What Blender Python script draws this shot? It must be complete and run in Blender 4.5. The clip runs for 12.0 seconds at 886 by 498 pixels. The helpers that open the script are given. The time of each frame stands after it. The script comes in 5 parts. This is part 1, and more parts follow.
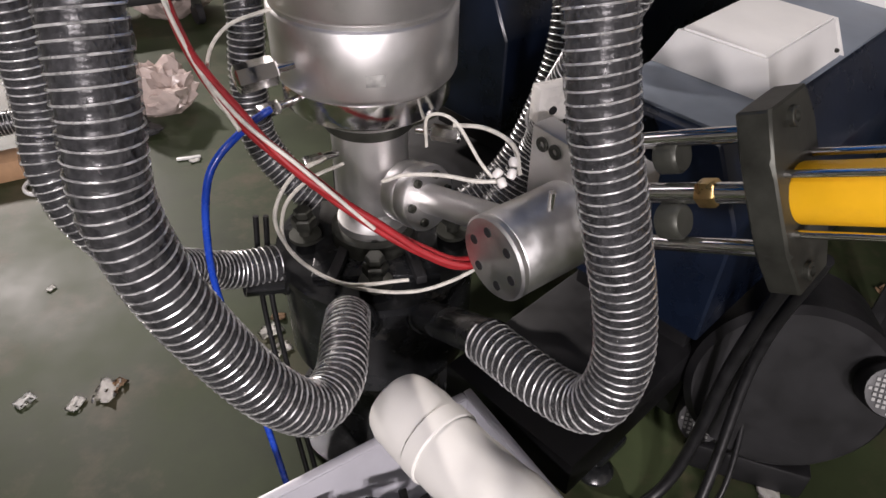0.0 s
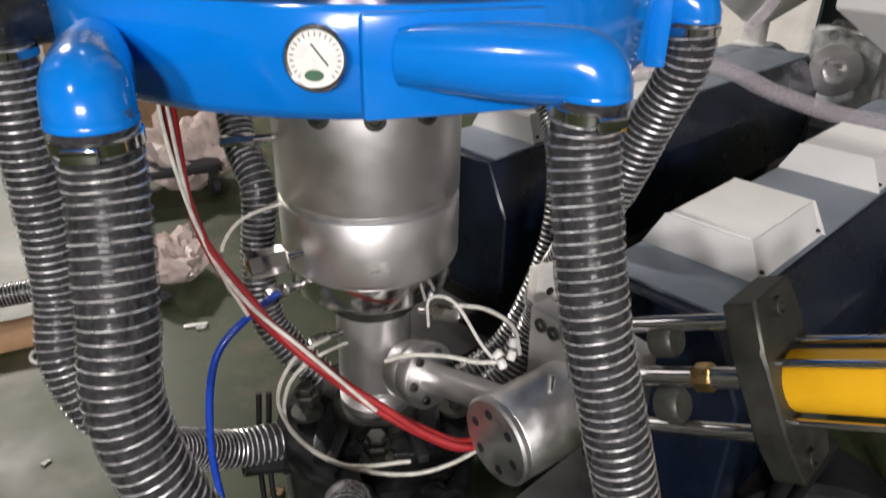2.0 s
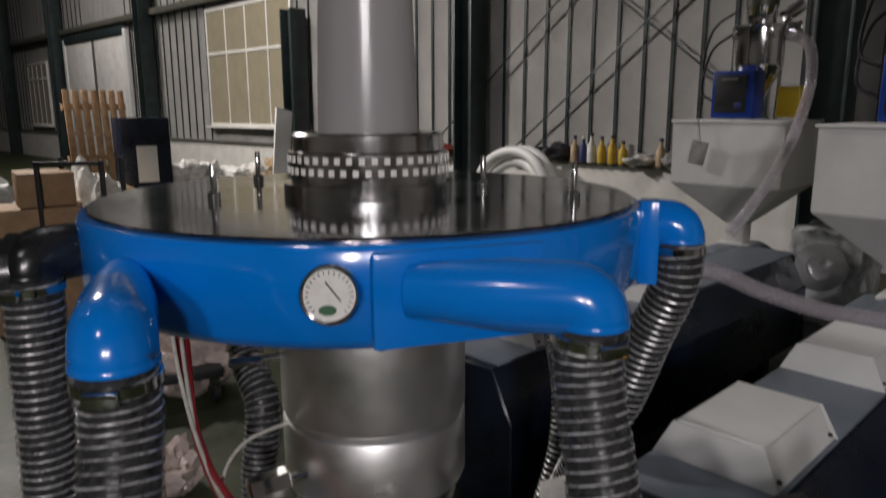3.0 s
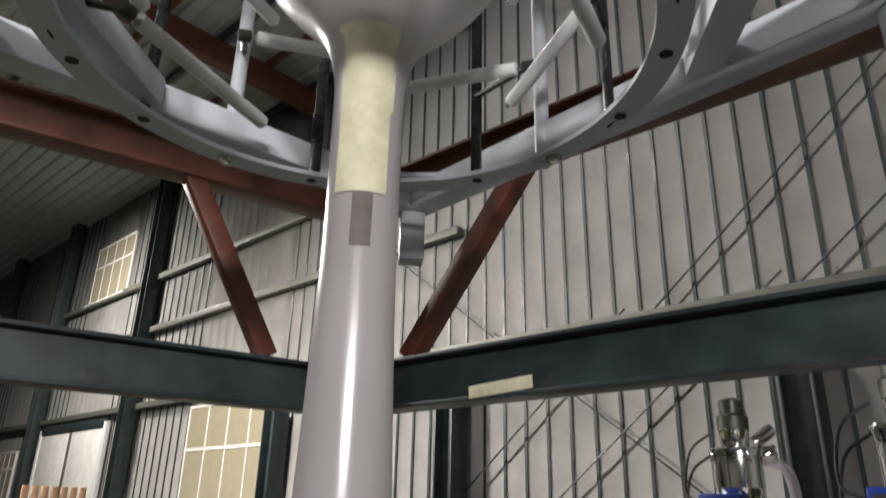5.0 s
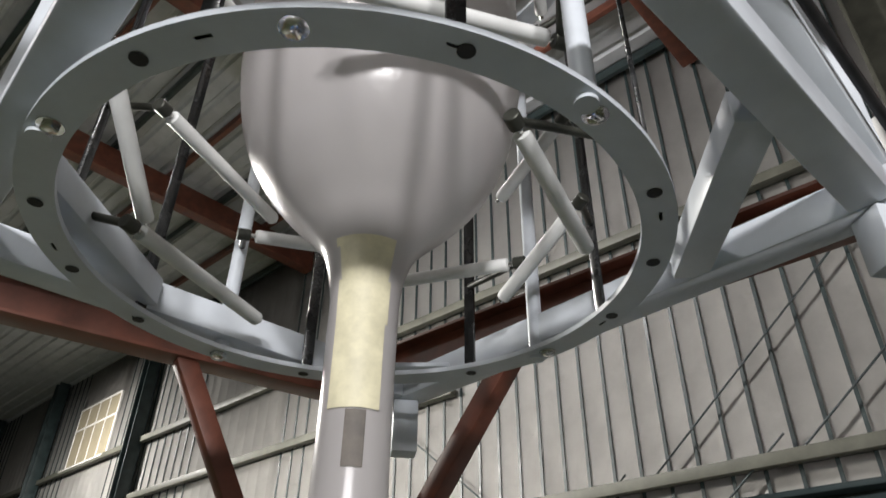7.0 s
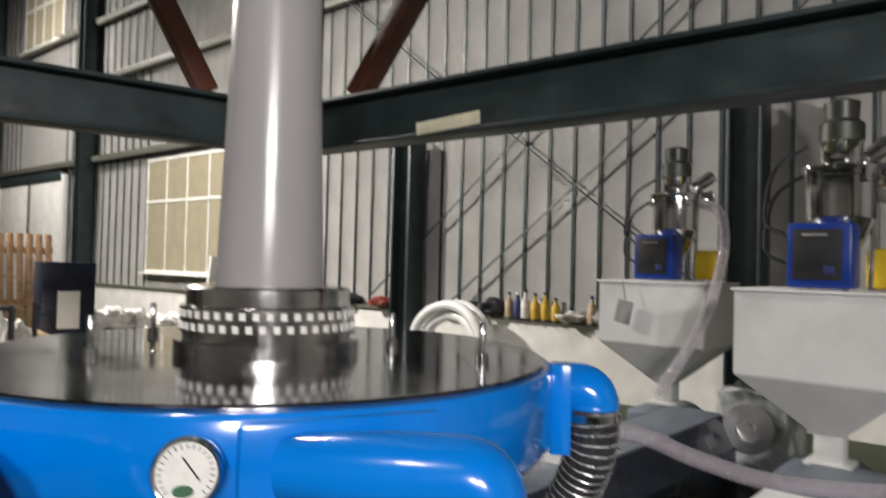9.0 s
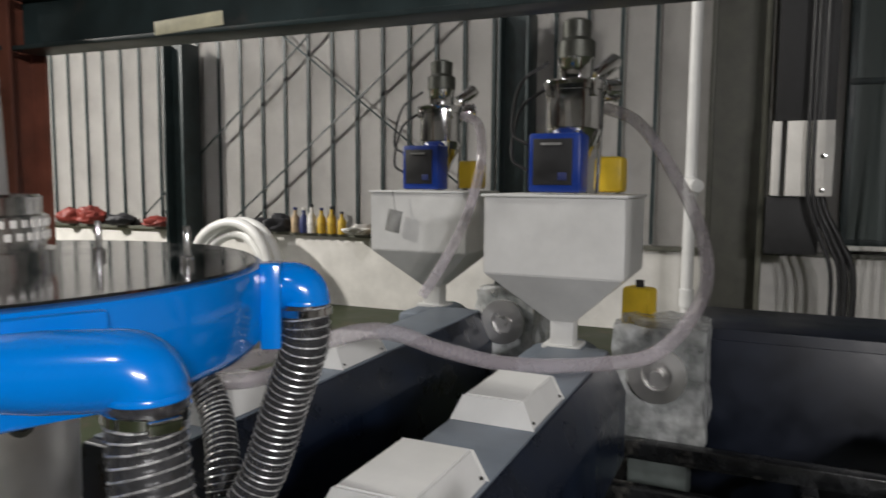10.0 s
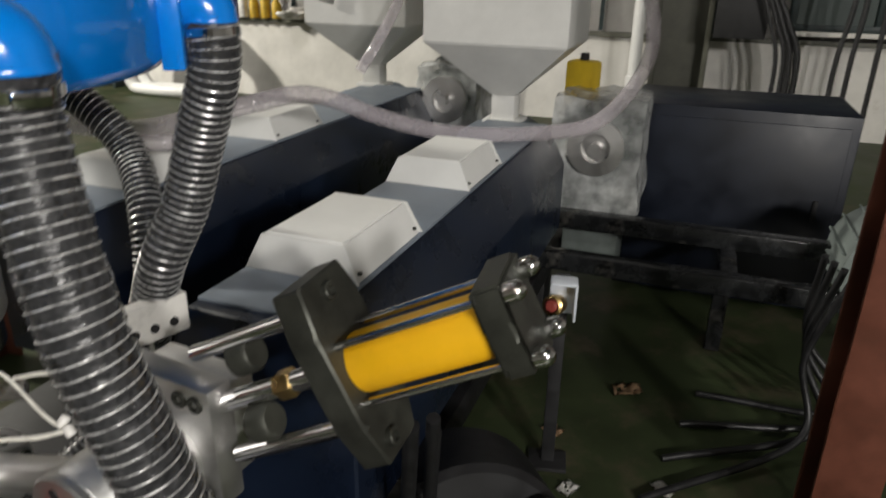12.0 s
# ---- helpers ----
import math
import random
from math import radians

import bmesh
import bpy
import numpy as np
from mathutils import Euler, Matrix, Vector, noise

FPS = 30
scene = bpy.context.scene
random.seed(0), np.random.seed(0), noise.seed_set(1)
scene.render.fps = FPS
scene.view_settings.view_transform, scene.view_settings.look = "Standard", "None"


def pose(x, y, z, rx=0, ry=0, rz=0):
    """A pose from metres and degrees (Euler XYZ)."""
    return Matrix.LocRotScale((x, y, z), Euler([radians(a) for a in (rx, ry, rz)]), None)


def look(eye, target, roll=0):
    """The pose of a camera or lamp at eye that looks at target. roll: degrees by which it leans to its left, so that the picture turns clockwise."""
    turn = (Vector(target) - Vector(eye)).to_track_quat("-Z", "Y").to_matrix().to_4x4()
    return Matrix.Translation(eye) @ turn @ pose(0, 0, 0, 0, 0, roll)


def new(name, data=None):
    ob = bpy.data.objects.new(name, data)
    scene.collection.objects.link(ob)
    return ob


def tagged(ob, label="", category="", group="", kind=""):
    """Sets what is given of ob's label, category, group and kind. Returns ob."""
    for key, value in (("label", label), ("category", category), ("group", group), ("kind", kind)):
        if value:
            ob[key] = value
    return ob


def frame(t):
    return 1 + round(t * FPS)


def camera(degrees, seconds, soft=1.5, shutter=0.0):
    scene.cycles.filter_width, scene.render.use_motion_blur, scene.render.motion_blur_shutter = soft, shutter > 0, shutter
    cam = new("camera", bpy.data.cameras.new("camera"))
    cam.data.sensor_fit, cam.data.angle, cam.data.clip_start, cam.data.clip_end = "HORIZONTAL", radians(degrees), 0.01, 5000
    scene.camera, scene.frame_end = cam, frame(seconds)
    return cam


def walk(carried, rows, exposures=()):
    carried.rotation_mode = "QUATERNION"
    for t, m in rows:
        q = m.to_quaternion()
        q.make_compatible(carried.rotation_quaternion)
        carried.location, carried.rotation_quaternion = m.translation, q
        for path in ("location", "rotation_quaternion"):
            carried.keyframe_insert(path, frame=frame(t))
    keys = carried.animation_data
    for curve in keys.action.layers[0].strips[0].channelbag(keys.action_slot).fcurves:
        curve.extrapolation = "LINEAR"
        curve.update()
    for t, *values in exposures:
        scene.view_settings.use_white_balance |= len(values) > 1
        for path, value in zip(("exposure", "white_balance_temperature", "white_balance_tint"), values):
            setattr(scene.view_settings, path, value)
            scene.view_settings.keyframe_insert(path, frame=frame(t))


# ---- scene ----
cam = camera(65.0, 12.0, shutter=0.4)
PATH = [
    (0, (0.016, -1.156, 1.49), (0.188, 0.369, 0.207), 1.8),
    (0.5, (0.018, -1.157, 1.496), (0.199, 0.367, 0.214), 1.2),
    (1, (0.02, -1.157, 1.518), (0.203, 0.42, 0.301), 1.3),
    (1.5, (0.019, -1.16, 1.532), (0.203, 0.501, 0.433), 1.2),
    (2, (0.02, -1.158, 1.544), (0.194, 0.612, 0.629), 1.1),
    (2.5, (0.008, -1.174, 1.562), (0.206, 0.697, 0.883), 0.4),
    (3, (0.011, -1.168, 1.585), (0.198, 0.784, 1.192), -0.2),
    (3.5, (0.015, -1.154, 1.611), (0.202, 0.834, 1.505), 0.2),
    (5.5, (0.008, -1.184, 1.687), (0.226, 0.595, 2.574), 1.2),
    (6, (-0.012, -1.211, 1.725), (0.204, 0.5, 2.739), 0.6),
    (6.5, (-0.002, -1.222, 1.75), (0.198, 0.424, 2.868), 0.6),
    (6.7, (0.0, -1.221, 1.757), (0.207, 0.422, 2.879), 0.8),
    (8.5, (0.033, -1.127, 1.649), (0.286, 0.823, 2.018), 0.9),
    (9, (0.069, -1.121, 1.59), (0.428, 0.846, 1.633), 1.4),
    (9.5, (0.123, -1.095, 1.58), (0.764, 0.796, 1.46), 1.4),
    (10, (0.183, -1.192, 1.57), (1.09, 0.581, 1.381), 0.4),
    (10.5, (0.216, -1.188, 1.553), (1.252, 0.501, 1.284), -0.6),
    (11, (0.239, -1.189, 1.534), (1.319, 0.451, 1.157), -1.4),
    (11.5, (0.243, -1.193, 1.501), (1.325, 0.391, 0.937), -1.7),
    (12, (0.226, -1.187, 1.452), (1.202, 0.395, 0.714), 1.1),
]
walk(cam, [(t, look(e, a, r)) for t, e, a, r in PATH],
     [(0, -0.15, 6450, 20), (2.0, -0.2, 6450, 14), (2.5, -0.95, 6350, 14), (3.0, -1.55, 6350, 15), (3.6, -1.7, 6650, 18), (5.4, -0.1, 6350, 11), (6.7, -0.05, 6300, 10), (8.3, -0.22, 6550, 13), (9.0, -0.5, 6400, 12), (9.5, -0.68, 6250, 10), (10.5, -0.58, 6450, 12), (12, -0.48, 6600, 8)])

# ---- light ----
world = bpy.data.worlds.new("world")
scene.world = world
world.use_nodes = True
wbg = world.node_tree.nodes["Background"]
wbg.inputs["Color"].default_value = (0.80, 0.86, 1.0, 1)
wbg.inputs["Strength"].default_value = 0.006


def lamp(name, kind, place, target, power, size, color=(1, 0.95, 0.88)):
    data = bpy.data.lights.new(name, kind)
    data.energy, data.color = power, color
    if kind == "AREA":
        data.shape, data.size = "DISK", size
    elif kind == "SPOT":
        data.shadow_soft_size, data.spot_size, data.spot_blend = size, radians(150), 0.6
    else:
        data.shadow_soft_size = size
    ob = new(name, data)
    ob.matrix_world = look(place, target)
    return ob


lamp("high_bay_lamp_key", "AREA", (-1.9, -3.6, 5.0), (0.2, 0.3, 1.0), 60, 0.5, (1, 0.96, 0.92))
lamp("high_bay_lamp_front", "AREA", (-0.75, -6.6, 3.1), (0.0, 0, 1.3), 265, 0.45, (1, 0.96, 0.93))
lamp("high_bay_lamp_front_pair", "AREA", (0.35, -6.6, 3.1), (0.0, 0, 1.3), 240, 0.45, (1, 0.96, 0.93))
lamp("high_bay_lamp_left", "AREA", (-6.0, 1.5, 6.5), (-1.0, 2.0, 0.5), 45, 0.6, (1, 0.96, 0.90))
# added fill to brighten the far-left sacks and bench, no fixture known there
lamp("fill_light_far", "AREA", (-6.2, 8.6, 6.4), (-3.2, 8.2, 0.2), 2000, 0.7, (1, 0.95, 0.86))
# unseen fill, put in to lift the far end of the long wall
lamp("fill_light_end", "AREA", (-9.0, 16.0, 8.4), (-6.5, 18.0, 2.0), 900, 0.7, (1, 0.95, 0.88))
# extra fill aimed at the upper sheet wall, not a known lamp
lamp("fill_light_side", "AREA", (-2.0, 5.2, 8.9), (3.0, 6.0, 6.0), 310, 0.7, (1, 0.96, 0.93))

# ---- materials ----
MATS = {}


def mat(name, color, rough=0.5, metal=0.0, var=0.12, scale=18.0, bump=0.08, bscale=120.0, spots=None, spec=0.5, coat=0.0, stretch=None, aniso=0.0, random_obj=0.0):
    if name in MATS:
        return MATS[name]
    m = bpy.data.materials.new(name)
    m.use_nodes = True
    nt = m.node_tree
    bs = nt.nodes["Principled BSDF"]
    tc = nt.nodes.new("ShaderNodeTexCoord")
    mp = nt.nodes.new("ShaderNodeMapping")
    nt.links.new(tc.outputs["Object"], mp.inputs["Vector"])
    if stretch:
        mp.inputs["Scale"].default_value = stretch
    n1 = nt.nodes.new("ShaderNodeTexNoise")
    n1.inputs["Scale"].default_value, n1.inputs["Detail"].default_value, n1.inputs["Roughness"].default_value = scale, 6, 0.6
    nt.links.new(mp.outputs["Vector"], n1.inputs["Vector"])
    ramp = nt.nodes.new("ShaderNodeValToRGB")
    lo = tuple(max(0, c * (1 - 2.2 * var)) for c in color)
    hi = tuple(min(1, c * (1 + 1.6 * var)) for c in color)
    ramp.color_ramp.elements[0].position, ramp.color_ramp.elements[1].position = 0.32, 0.70
    ramp.color_ramp.elements[0].color, ramp.color_ramp.elements[1].color = (*lo, 1), (*hi, 1)
    nt.links.new(n1.outputs["Fac"], ramp.inputs["Fac"])
    col = ramp.outputs["Color"]
    if spots:
        c2, s2, t0, t1 = spots
        n2 = nt.nodes.new("ShaderNodeTexNoise")
        n2.inputs["Scale"].default_value, n2.inputs["Detail"].default_value, n2.inputs["Roughness"].default_value = s2, 8, 0.68
        nt.links.new(tc.outputs["Object"], n2.inputs["Vector"])
        r2 = nt.nodes.new("ShaderNodeMapRange")
        r2.inputs["From Min"].default_value, r2.inputs["From Max"].default_value = t0, t1
        nt.links.new(n2.outputs["Fac"], r2.inputs["Value"])
        mx = nt.nodes.new("ShaderNodeMix")
        mx.data_type = "RGBA"
        mx.inputs["B"].default_value = (*c2, 1)
        nt.links.new(r2.outputs["Result"], mx.inputs["Factor"])
        nt.links.new(col, mx.inputs["A"])
        col = mx.outputs["Result"]
    nt.links.new(col, bs.inputs["Base Color"])
    bs.inputs["Metallic"].default_value = metal
    bs.inputs["Specular IOR Level"].default_value = spec
    bs.inputs["Coat Weight"].default_value = coat
    bs.inputs["Anisotropic"].default_value = aniso
    nr = nt.nodes.new("ShaderNodeMapRange")
    nr.inputs["From Min"].default_value, nr.inputs["From Max"].default_value = 0.3, 0.75
    nr.inputs["To Min"].default_value, nr.inputs["To Max"].default_value = max(0.02, rough - 0.09), min(1, rough + 0.12)
    nt.links.new(n1.outputs["Fac"], nr.inputs["Value"])
    nt.links.new(nr.outputs["Result"], bs.inputs["Roughness"])
    if bump > 0:
        n3 = nt.nodes.new("ShaderNodeTexNoise")
        n3.inputs["Scale"].default_value, n3.inputs["Detail"].default_value = bscale, 4
        nt.links.new(mp.outputs["Vector"], n3.inputs["Vector"])
        b = nt.nodes.new("ShaderNodeBump")
        b.inputs["Strength"].default_value, b.inputs["Distance"].default_value = bump, 0.004
        nt.links.new(n3.outputs["Fac"], b.inputs["Height"])
        nt.links.new(b.outputs["Normal"], bs.inputs["Normal"])
    MATS[name] = m
    return m


def clear_mat(name, color, rough, alpha, bump=0.3, bscale=40.0, weight=0.6):
    """Thin clear plastic: a see-through sheet with gloss and a little milkiness."""
    m = bpy.data.materials.new(name)
    m.use_nodes = True
    nt = m.node_tree
    bs = nt.nodes["Principled BSDF"]
    bs.inputs["Base Color"].default_value = (*color, 1)
    bs.inputs["Roughness"].default_value = rough
    tr = nt.nodes.new("ShaderNodeBsdfTransparent")
    mix = nt.nodes.new("ShaderNodeMixShader")
    tc = nt.nodes.new("ShaderNodeTexCoord")
    n = nt.nodes.new("ShaderNodeTexNoise")
    n.inputs["Scale"].default_value, n.inputs["Detail"].default_value = bscale, 3
    nt.links.new(tc.outputs["Object"], n.inputs["Vector"])
    b = nt.nodes.new("ShaderNodeBump")
    b.inputs["Strength"].default_value, b.inputs["Distance"].default_value = bump, 0.01
    nt.links.new(n.outputs["Fac"], b.inputs["Height"])
    nt.links.new(b.outputs["Normal"], bs.inputs["Normal"])
    mr = nt.nodes.new("ShaderNodeMapRange")
    mr.inputs["From Min"].default_value, mr.inputs["From Max"].default_value = 0.3, 0.7
    mr.inputs["To Min"].default_value, mr.inputs["To Max"].default_value = alpha * (1 - weight * 0.5), min(1, alpha * (1 + weight * 0.5))
    nt.links.new(n.outputs["Fac"], mr.inputs["Value"])
    nt.links.new(mr.outputs["Result"], mix.inputs["Fac"])
    nt.links.new(tr.outputs["BSDF"], mix.inputs[1])
    nt.links.new(bs.outputs["BSDF"], mix.inputs[2])
    nt.links.new(mix.outputs["Shader"], nt.nodes["Material Output"].inputs["Surface"])
    return m


STEEL = mat("machined_steel", (0.80, 0.79, 0.78), 0.42, 1.0, 0.04, 7, 0.03, 300, ((0.56, 0.54, 0.52), 9, 0.60, 0.85))
STEEL2 = mat("bright_steel", (0.70, 0.69, 0.68), 0.16, 1.0, 0.06, 20, 0.02, 300)
ALU = mat("turned_aluminium", (0.74, 0.74, 0.73), 0.42, 1.0, 0.05, 30, 0.03, 400)
CHROME = mat("chrome_rod", (0.75, 0.75, 0.75), 0.10, 1.0, 0.05, 20, 0.01, 200)
MIRROR = mat("mirror_steel_plate", (0.42, 0.43, 0.45), 0.10, 1.0, 0.06, 6, 0.004, 60)
BLUE = mat("glossy_blue_paint", (0.0, 0.205, 0.74), 0.17, 0.0, 0.05, 5, 0.02, 14, coat=0.5)
BLACKP = mat("black_enamel", (0.014, 0.015, 0.016), 0.24, 0.0, 0.3, 14, 0.10, 40, ((0.10, 0.095, 0.085), 9, 0.58, 0.78))
SOOT = mat("soot_black", (0.006, 0.006, 0.007), 0.5, 0.0, 0.2, 12, 0.08, 60)
BLACKM = mat("matt_black", (0.014, 0.014, 0.015), 0.6, 0.0, 0.2, 20, 0.08, 80)
HOSE = mat("black_hose_film", (0.014, 0.015, 0.017), 0.30, 0.0, 0.3, 20, 0.5, 60, spec=0.6)
WIRE = mat("hose_wire", (0.82, 0.82, 0.81), 0.30, 0.55, 0.15, 60, 0.0)
WRAP = clear_mat("stretch_film", (0.10, 0.10, 0.105), 0.08, 0.34, 1.0, 110, 1.2)
NAVY = mat("navy_machine_paint", (0.006, 0.011, 0.025), 0.30, 0.0, 0.2, 5, 0.05, 60, ((0.015, 0.019, 0.030), 7, 0.62, 0.85))
GREYB = mat("blue_grey_paint", (0.18, 0.21, 0.25), 0.4, 0.0, 0.1, 6, 0.04, 70)
WHITEP = mat("white_powder_coat", (0.74, 0.74, 0.72), 0.38, 0.0, 0.04, 5, 0.02, 200)
CREAM = mat("cream_wall_paint", (0.74, 0.72, 0.68), 0.7, 0.0, 0.06, 3, 0.15, 25, ((0.55, 0.50, 0.45), 4, 0.60, 0.85))
PANEL = mat("wall_sheet", (0.53, 0.515, 0.49), 0.42, 0.0, 0.06, 1.5, 0.02, 30, ((0.42, 0.41, 0.39), 2.0, 0.52, 0.8))
GREEN = mat("dark_green_steel", (0.022, 0.035, 0.036), 0.45, 0.0, 0.2, 5, 0.06, 40, ((0.06, 0.055, 0.05), 6, 0.6, 0.8))
COLGREY = mat("grey_green_column", (0.110, 0.110, 0.088), 0.5, 0.0, 0.12, 4, 0.05, 40)
RUST = mat("red_oxide_steel", (0.145, 0.048, 0.029), 0.5, 0.0, 0.18, 6, 0.08, 50, ((0.10, 0.04, 0.025), 5, 0.55, 0.8))
PALE = mat("pale_grey_paint", (0.60, 0.64, 0.69), 0.38, 0.0, 0.05, 6, 0.03, 60, ((0.45, 0.40, 0.33), 5, 0.70, 0.85))
OLIVE = mat("oiled_dark_steel", (0.060, 0.062, 0.052), 0.42, 0.55, 0.25, 12, 0.08, 60)
YELLOW = mat("yellow_enamel", (0.85, 0.46, 0.01), 0.38, 0.0, 0.05, 8, 0.03, 90)
YPLAST = mat("yellow_plastic", (0.80, 0.55, 0.03), 0.4, 0.0, 0.06, 8, 0.02, 90)
BLUEBOX = mat("blue_box_paint", (0.007, 0.038, 0.26), 0.35, 0.0, 0.08, 8, 0.02, 90)
RED = mat("red_cable_sheath", (0.36, 0.016, 0.020), 0.55, 0.0, 0.12, 30, 0.04, 120)
WHITEC = mat("white_glass_sleeve", (0.72, 0.70, 0.63), 0.6, 0.0, 0.10, 60, 0.10, 400)
BLUEC = mat("blue_air_tube", (0.01, 0.055, 0.42), 0.25, 0.0, 0.08, 20, 0.02, 100)
BLACKC = mat("black_cable", (0.012, 0.012, 0.013), 0.4, 0.0, 0.15, 30, 0.02, 100)
ROLLW = mat("white_roller_sleeve", (0.72, 0.73, 0.72), 0.45, 0.0, 0.04, 12, 0.03, 90)
PAPER = mat("white_paper", (0.78, 0.77, 0.73), 0.55, 0.0, 0.03, 5, 0.05, 40)
CARD = mat("brown_cardboard", (0.36, 0.23, 0.13), 0.75, 0.0, 0.12, 8, 0.05, 80)
BRASS = mat("brass", (0.60, 0.42, 0.18), 0.3, 1.0, 0.1, 30, 0.02, 100)
TAPE = mat("yellowed_tape", (0.66, 0.62, 0.44), 0.5, 0.0, 0.08, 20, 0.3, 30)
CERAM = mat("white_ceramic", (0.80, 0.78, 0.74), 0.3, 0.0, 0.04, 30, 0.0)
CLUT = [mat("clutter_" + n, c, 0.5, 0.0, 0.15, 12, 0.1, 50) for n, c in
        (("white", (0.7, 0.68, 0.64)), ("tan", (0.45, 0.33, 0.2)), ("dark", (0.03, 0.03, 0.035)), ("amber", (0.55, 0.36, 0.03)), ("red", (0.25, 0.04, 0.03)), ("navy", (0.02, 0.03, 0.12)), ("grey", (0.3, 0.3, 0.29)))]
FLOORM = mat("green_floor_paint", (0.034, 0.045, 0.020), 0.5, 0.0, 0.2, 2.2, 0.06, 25, ((0.085, 0.068, 0.045), 3.4, 0.52, 0.72), spec=0.2)
ROOFM = mat("roof_sheet", (0.42, 0.43, 0.45), 0.5, 0.0, 0.08, 2, 0.03, 20)
PEELW = clear_mat("wrapping_film", (0.80, 0.82, 0.82), 0.16, 0.55, 1.0, 14, 1.2)
TUBEM = clear_mat("clear_hose_wall", (0.56, 0.51, 0.55), 0.07, 0.40, 0.02, 20, 0.1)
GLASSD = clear_mat("dark_pane", (0.045, 0.065, 0.060), 0.5, 0.95, 0.05, 3, 0.05)
GLASSM = clear_mat("window_pane", (0.35, 0.31, 0.22), 0.08, 0.75, 0.05, 3, 0.2)


def bubble_mat():
    m = bpy.data.materials.new("milky_film")
    m.use_nodes = True
    nt = m.node_tree
    bs = nt.nodes["Principled BSDF"]
    bs.inputs["Base Color"].default_value = (0.50, 0.48, 0.485, 1)
    bs.inputs["Roughness"].default_value = 0.24
    bs.inputs["Specular IOR Level"].default_value = 1.0
    tc = nt.nodes.new("ShaderNodeTexCoord")
    mp = nt.nodes.new("ShaderNodeMapping")
    mp.inputs["Scale"].default_value = (1, 1, 0.12)
    nt.links.new(tc.outputs["Object"], mp.inputs["Vector"])
    n = nt.nodes.new("ShaderNodeTexNoise")
    n.inputs["Scale"].default_value, n.inputs["Detail"].default_value = 22, 4
    nt.links.new(mp.outputs["Vector"], n.inputs["Vector"])
    b = nt.nodes.new("ShaderNodeBump")
    b.inputs["Strength"].default_value, b.inputs["Distance"].default_value = 0.12, 0.01
    nt.links.new(n.outputs["Fac"], b.inputs["Height"])
    nt.links.new(b.outputs["Normal"], bs.inputs["Normal"])
    tl = nt.nodes.new("ShaderNodeBsdfTranslucent")
    tl.inputs["Color"].default_value = (0.70, 0.69, 0.68, 1)
    a = nt.nodes.new("ShaderNodeMixShader")
    a.inputs["Fac"].default_value = 0.35
    nt.links.new(bs.outputs["BSDF"], a.inputs[1])
    nt.links.new(tl.outputs["BSDF"], a.inputs[2])
    nt.links.new(a.outputs["Shader"], nt.nodes["Material Output"].inputs["Surface"])
    return m


FILM = bubble_mat()

# ---- mesh helpers ----
U = Vector((0.783, 0.623, 0))      # along the extruders, away from the die
V = Vector((0.623, -0.783, 0))     # across them
ROT = math.degrees(math.atan2(U.y, U.x))


def thing(name, place=(0, 0, 0), label="", category="", group="", kind="", rz=0.0):
    ob = new(name)
    ob.empty_display_size = 0.05
    ob.matrix_basis = pose(*place, 0, 0, rz)
    return tagged(ob, label, category, group, kind)


def part(name, bm, material, parent=None, label="", smooth=40, m=None):
    me = bpy.data.meshes.new(name)
    bm.normal_update()
    if smooth:
        lim = radians(smooth)
        for f in bm.faces:
            f.smooth = True
        for e in bm.edges:
            if len(e.link_faces) == 2 and e.link_faces[0].normal.angle(e.link_faces[1].normal, 0) > lim:
                e.smooth = False
    bm.to_mesh(me)
    bm.free()
    me.materials.append(material)
    ob = new(name, me)
    if parent is not None:
        ob.parent = parent
    if m is not None:
        ob.matrix_basis = m
    return tagged(ob, label)


def box(bm, c, s, rz=0.0, bevel=0.0, m=None):
    r = bmesh.ops.create_cube(bm, size=1.0)
    mm = Matrix.Translation(c) @ Matrix.Rotation(radians(rz), 4, "Z") @ Matrix.Diagonal((*s, 1))
    if m is not None:
        mm = m @ mm
    bmesh.ops.transform(bm, matrix=mm, verts=r["verts"])
    if bevel:
        es = list({e for v in r["verts"] for e in v.link_edges})
        bmesh.ops.bevel(bm, geom=es, offset=bevel, segments=2, profile=0.5, affect="EDGES")
    return bm


def hull(bm, pts):
    vs = [bm.verts.new(p) for p in pts]
    bmesh.ops.convex_hull(bm, input=vs)
    return bm


def sweep(bm, pts, radii, seg=12, caps=True, up=None):
    """A round tube along points, with one radius or one for each point."""
    pts = [Vector(p) for p in pts]
    n = len(pts)
    if not hasattr(radii, "__len__"):
        radii = [radii] * n
    side = None
    rings = []
    for i in range(n):
        d = (pts[min(i + 1, n - 1)] - pts[max(i - 1, 0)]).normalized()
        if side is None:
            side = d.orthogonal().normalized() if up is None else Vector(up)
        side = (side - d * side.dot(d)).normalized()
        o = d.cross(side)
        rings.append([bm.verts.new(pts[i] + radii[i] * (math.cos(2 * math.pi * k / seg) * side + math.sin(2 * math.pi * k / seg) * o)) for k in range(seg)])
    for a, b in zip(rings, rings[1:]):
        for k in range(seg):
            bm.faces.new((a[k], a[(k + 1) % seg], b[(k + 1) % seg], b[k]))
    if caps:
        bm.faces.new(rings[0][::-1])
        bm.faces.new(rings[-1])
    return bm


def rod(bm, a, b, r, r2=None, seg=16):
    return sweep(bm, [a, b], [r, r if r2 is None else r2], seg)


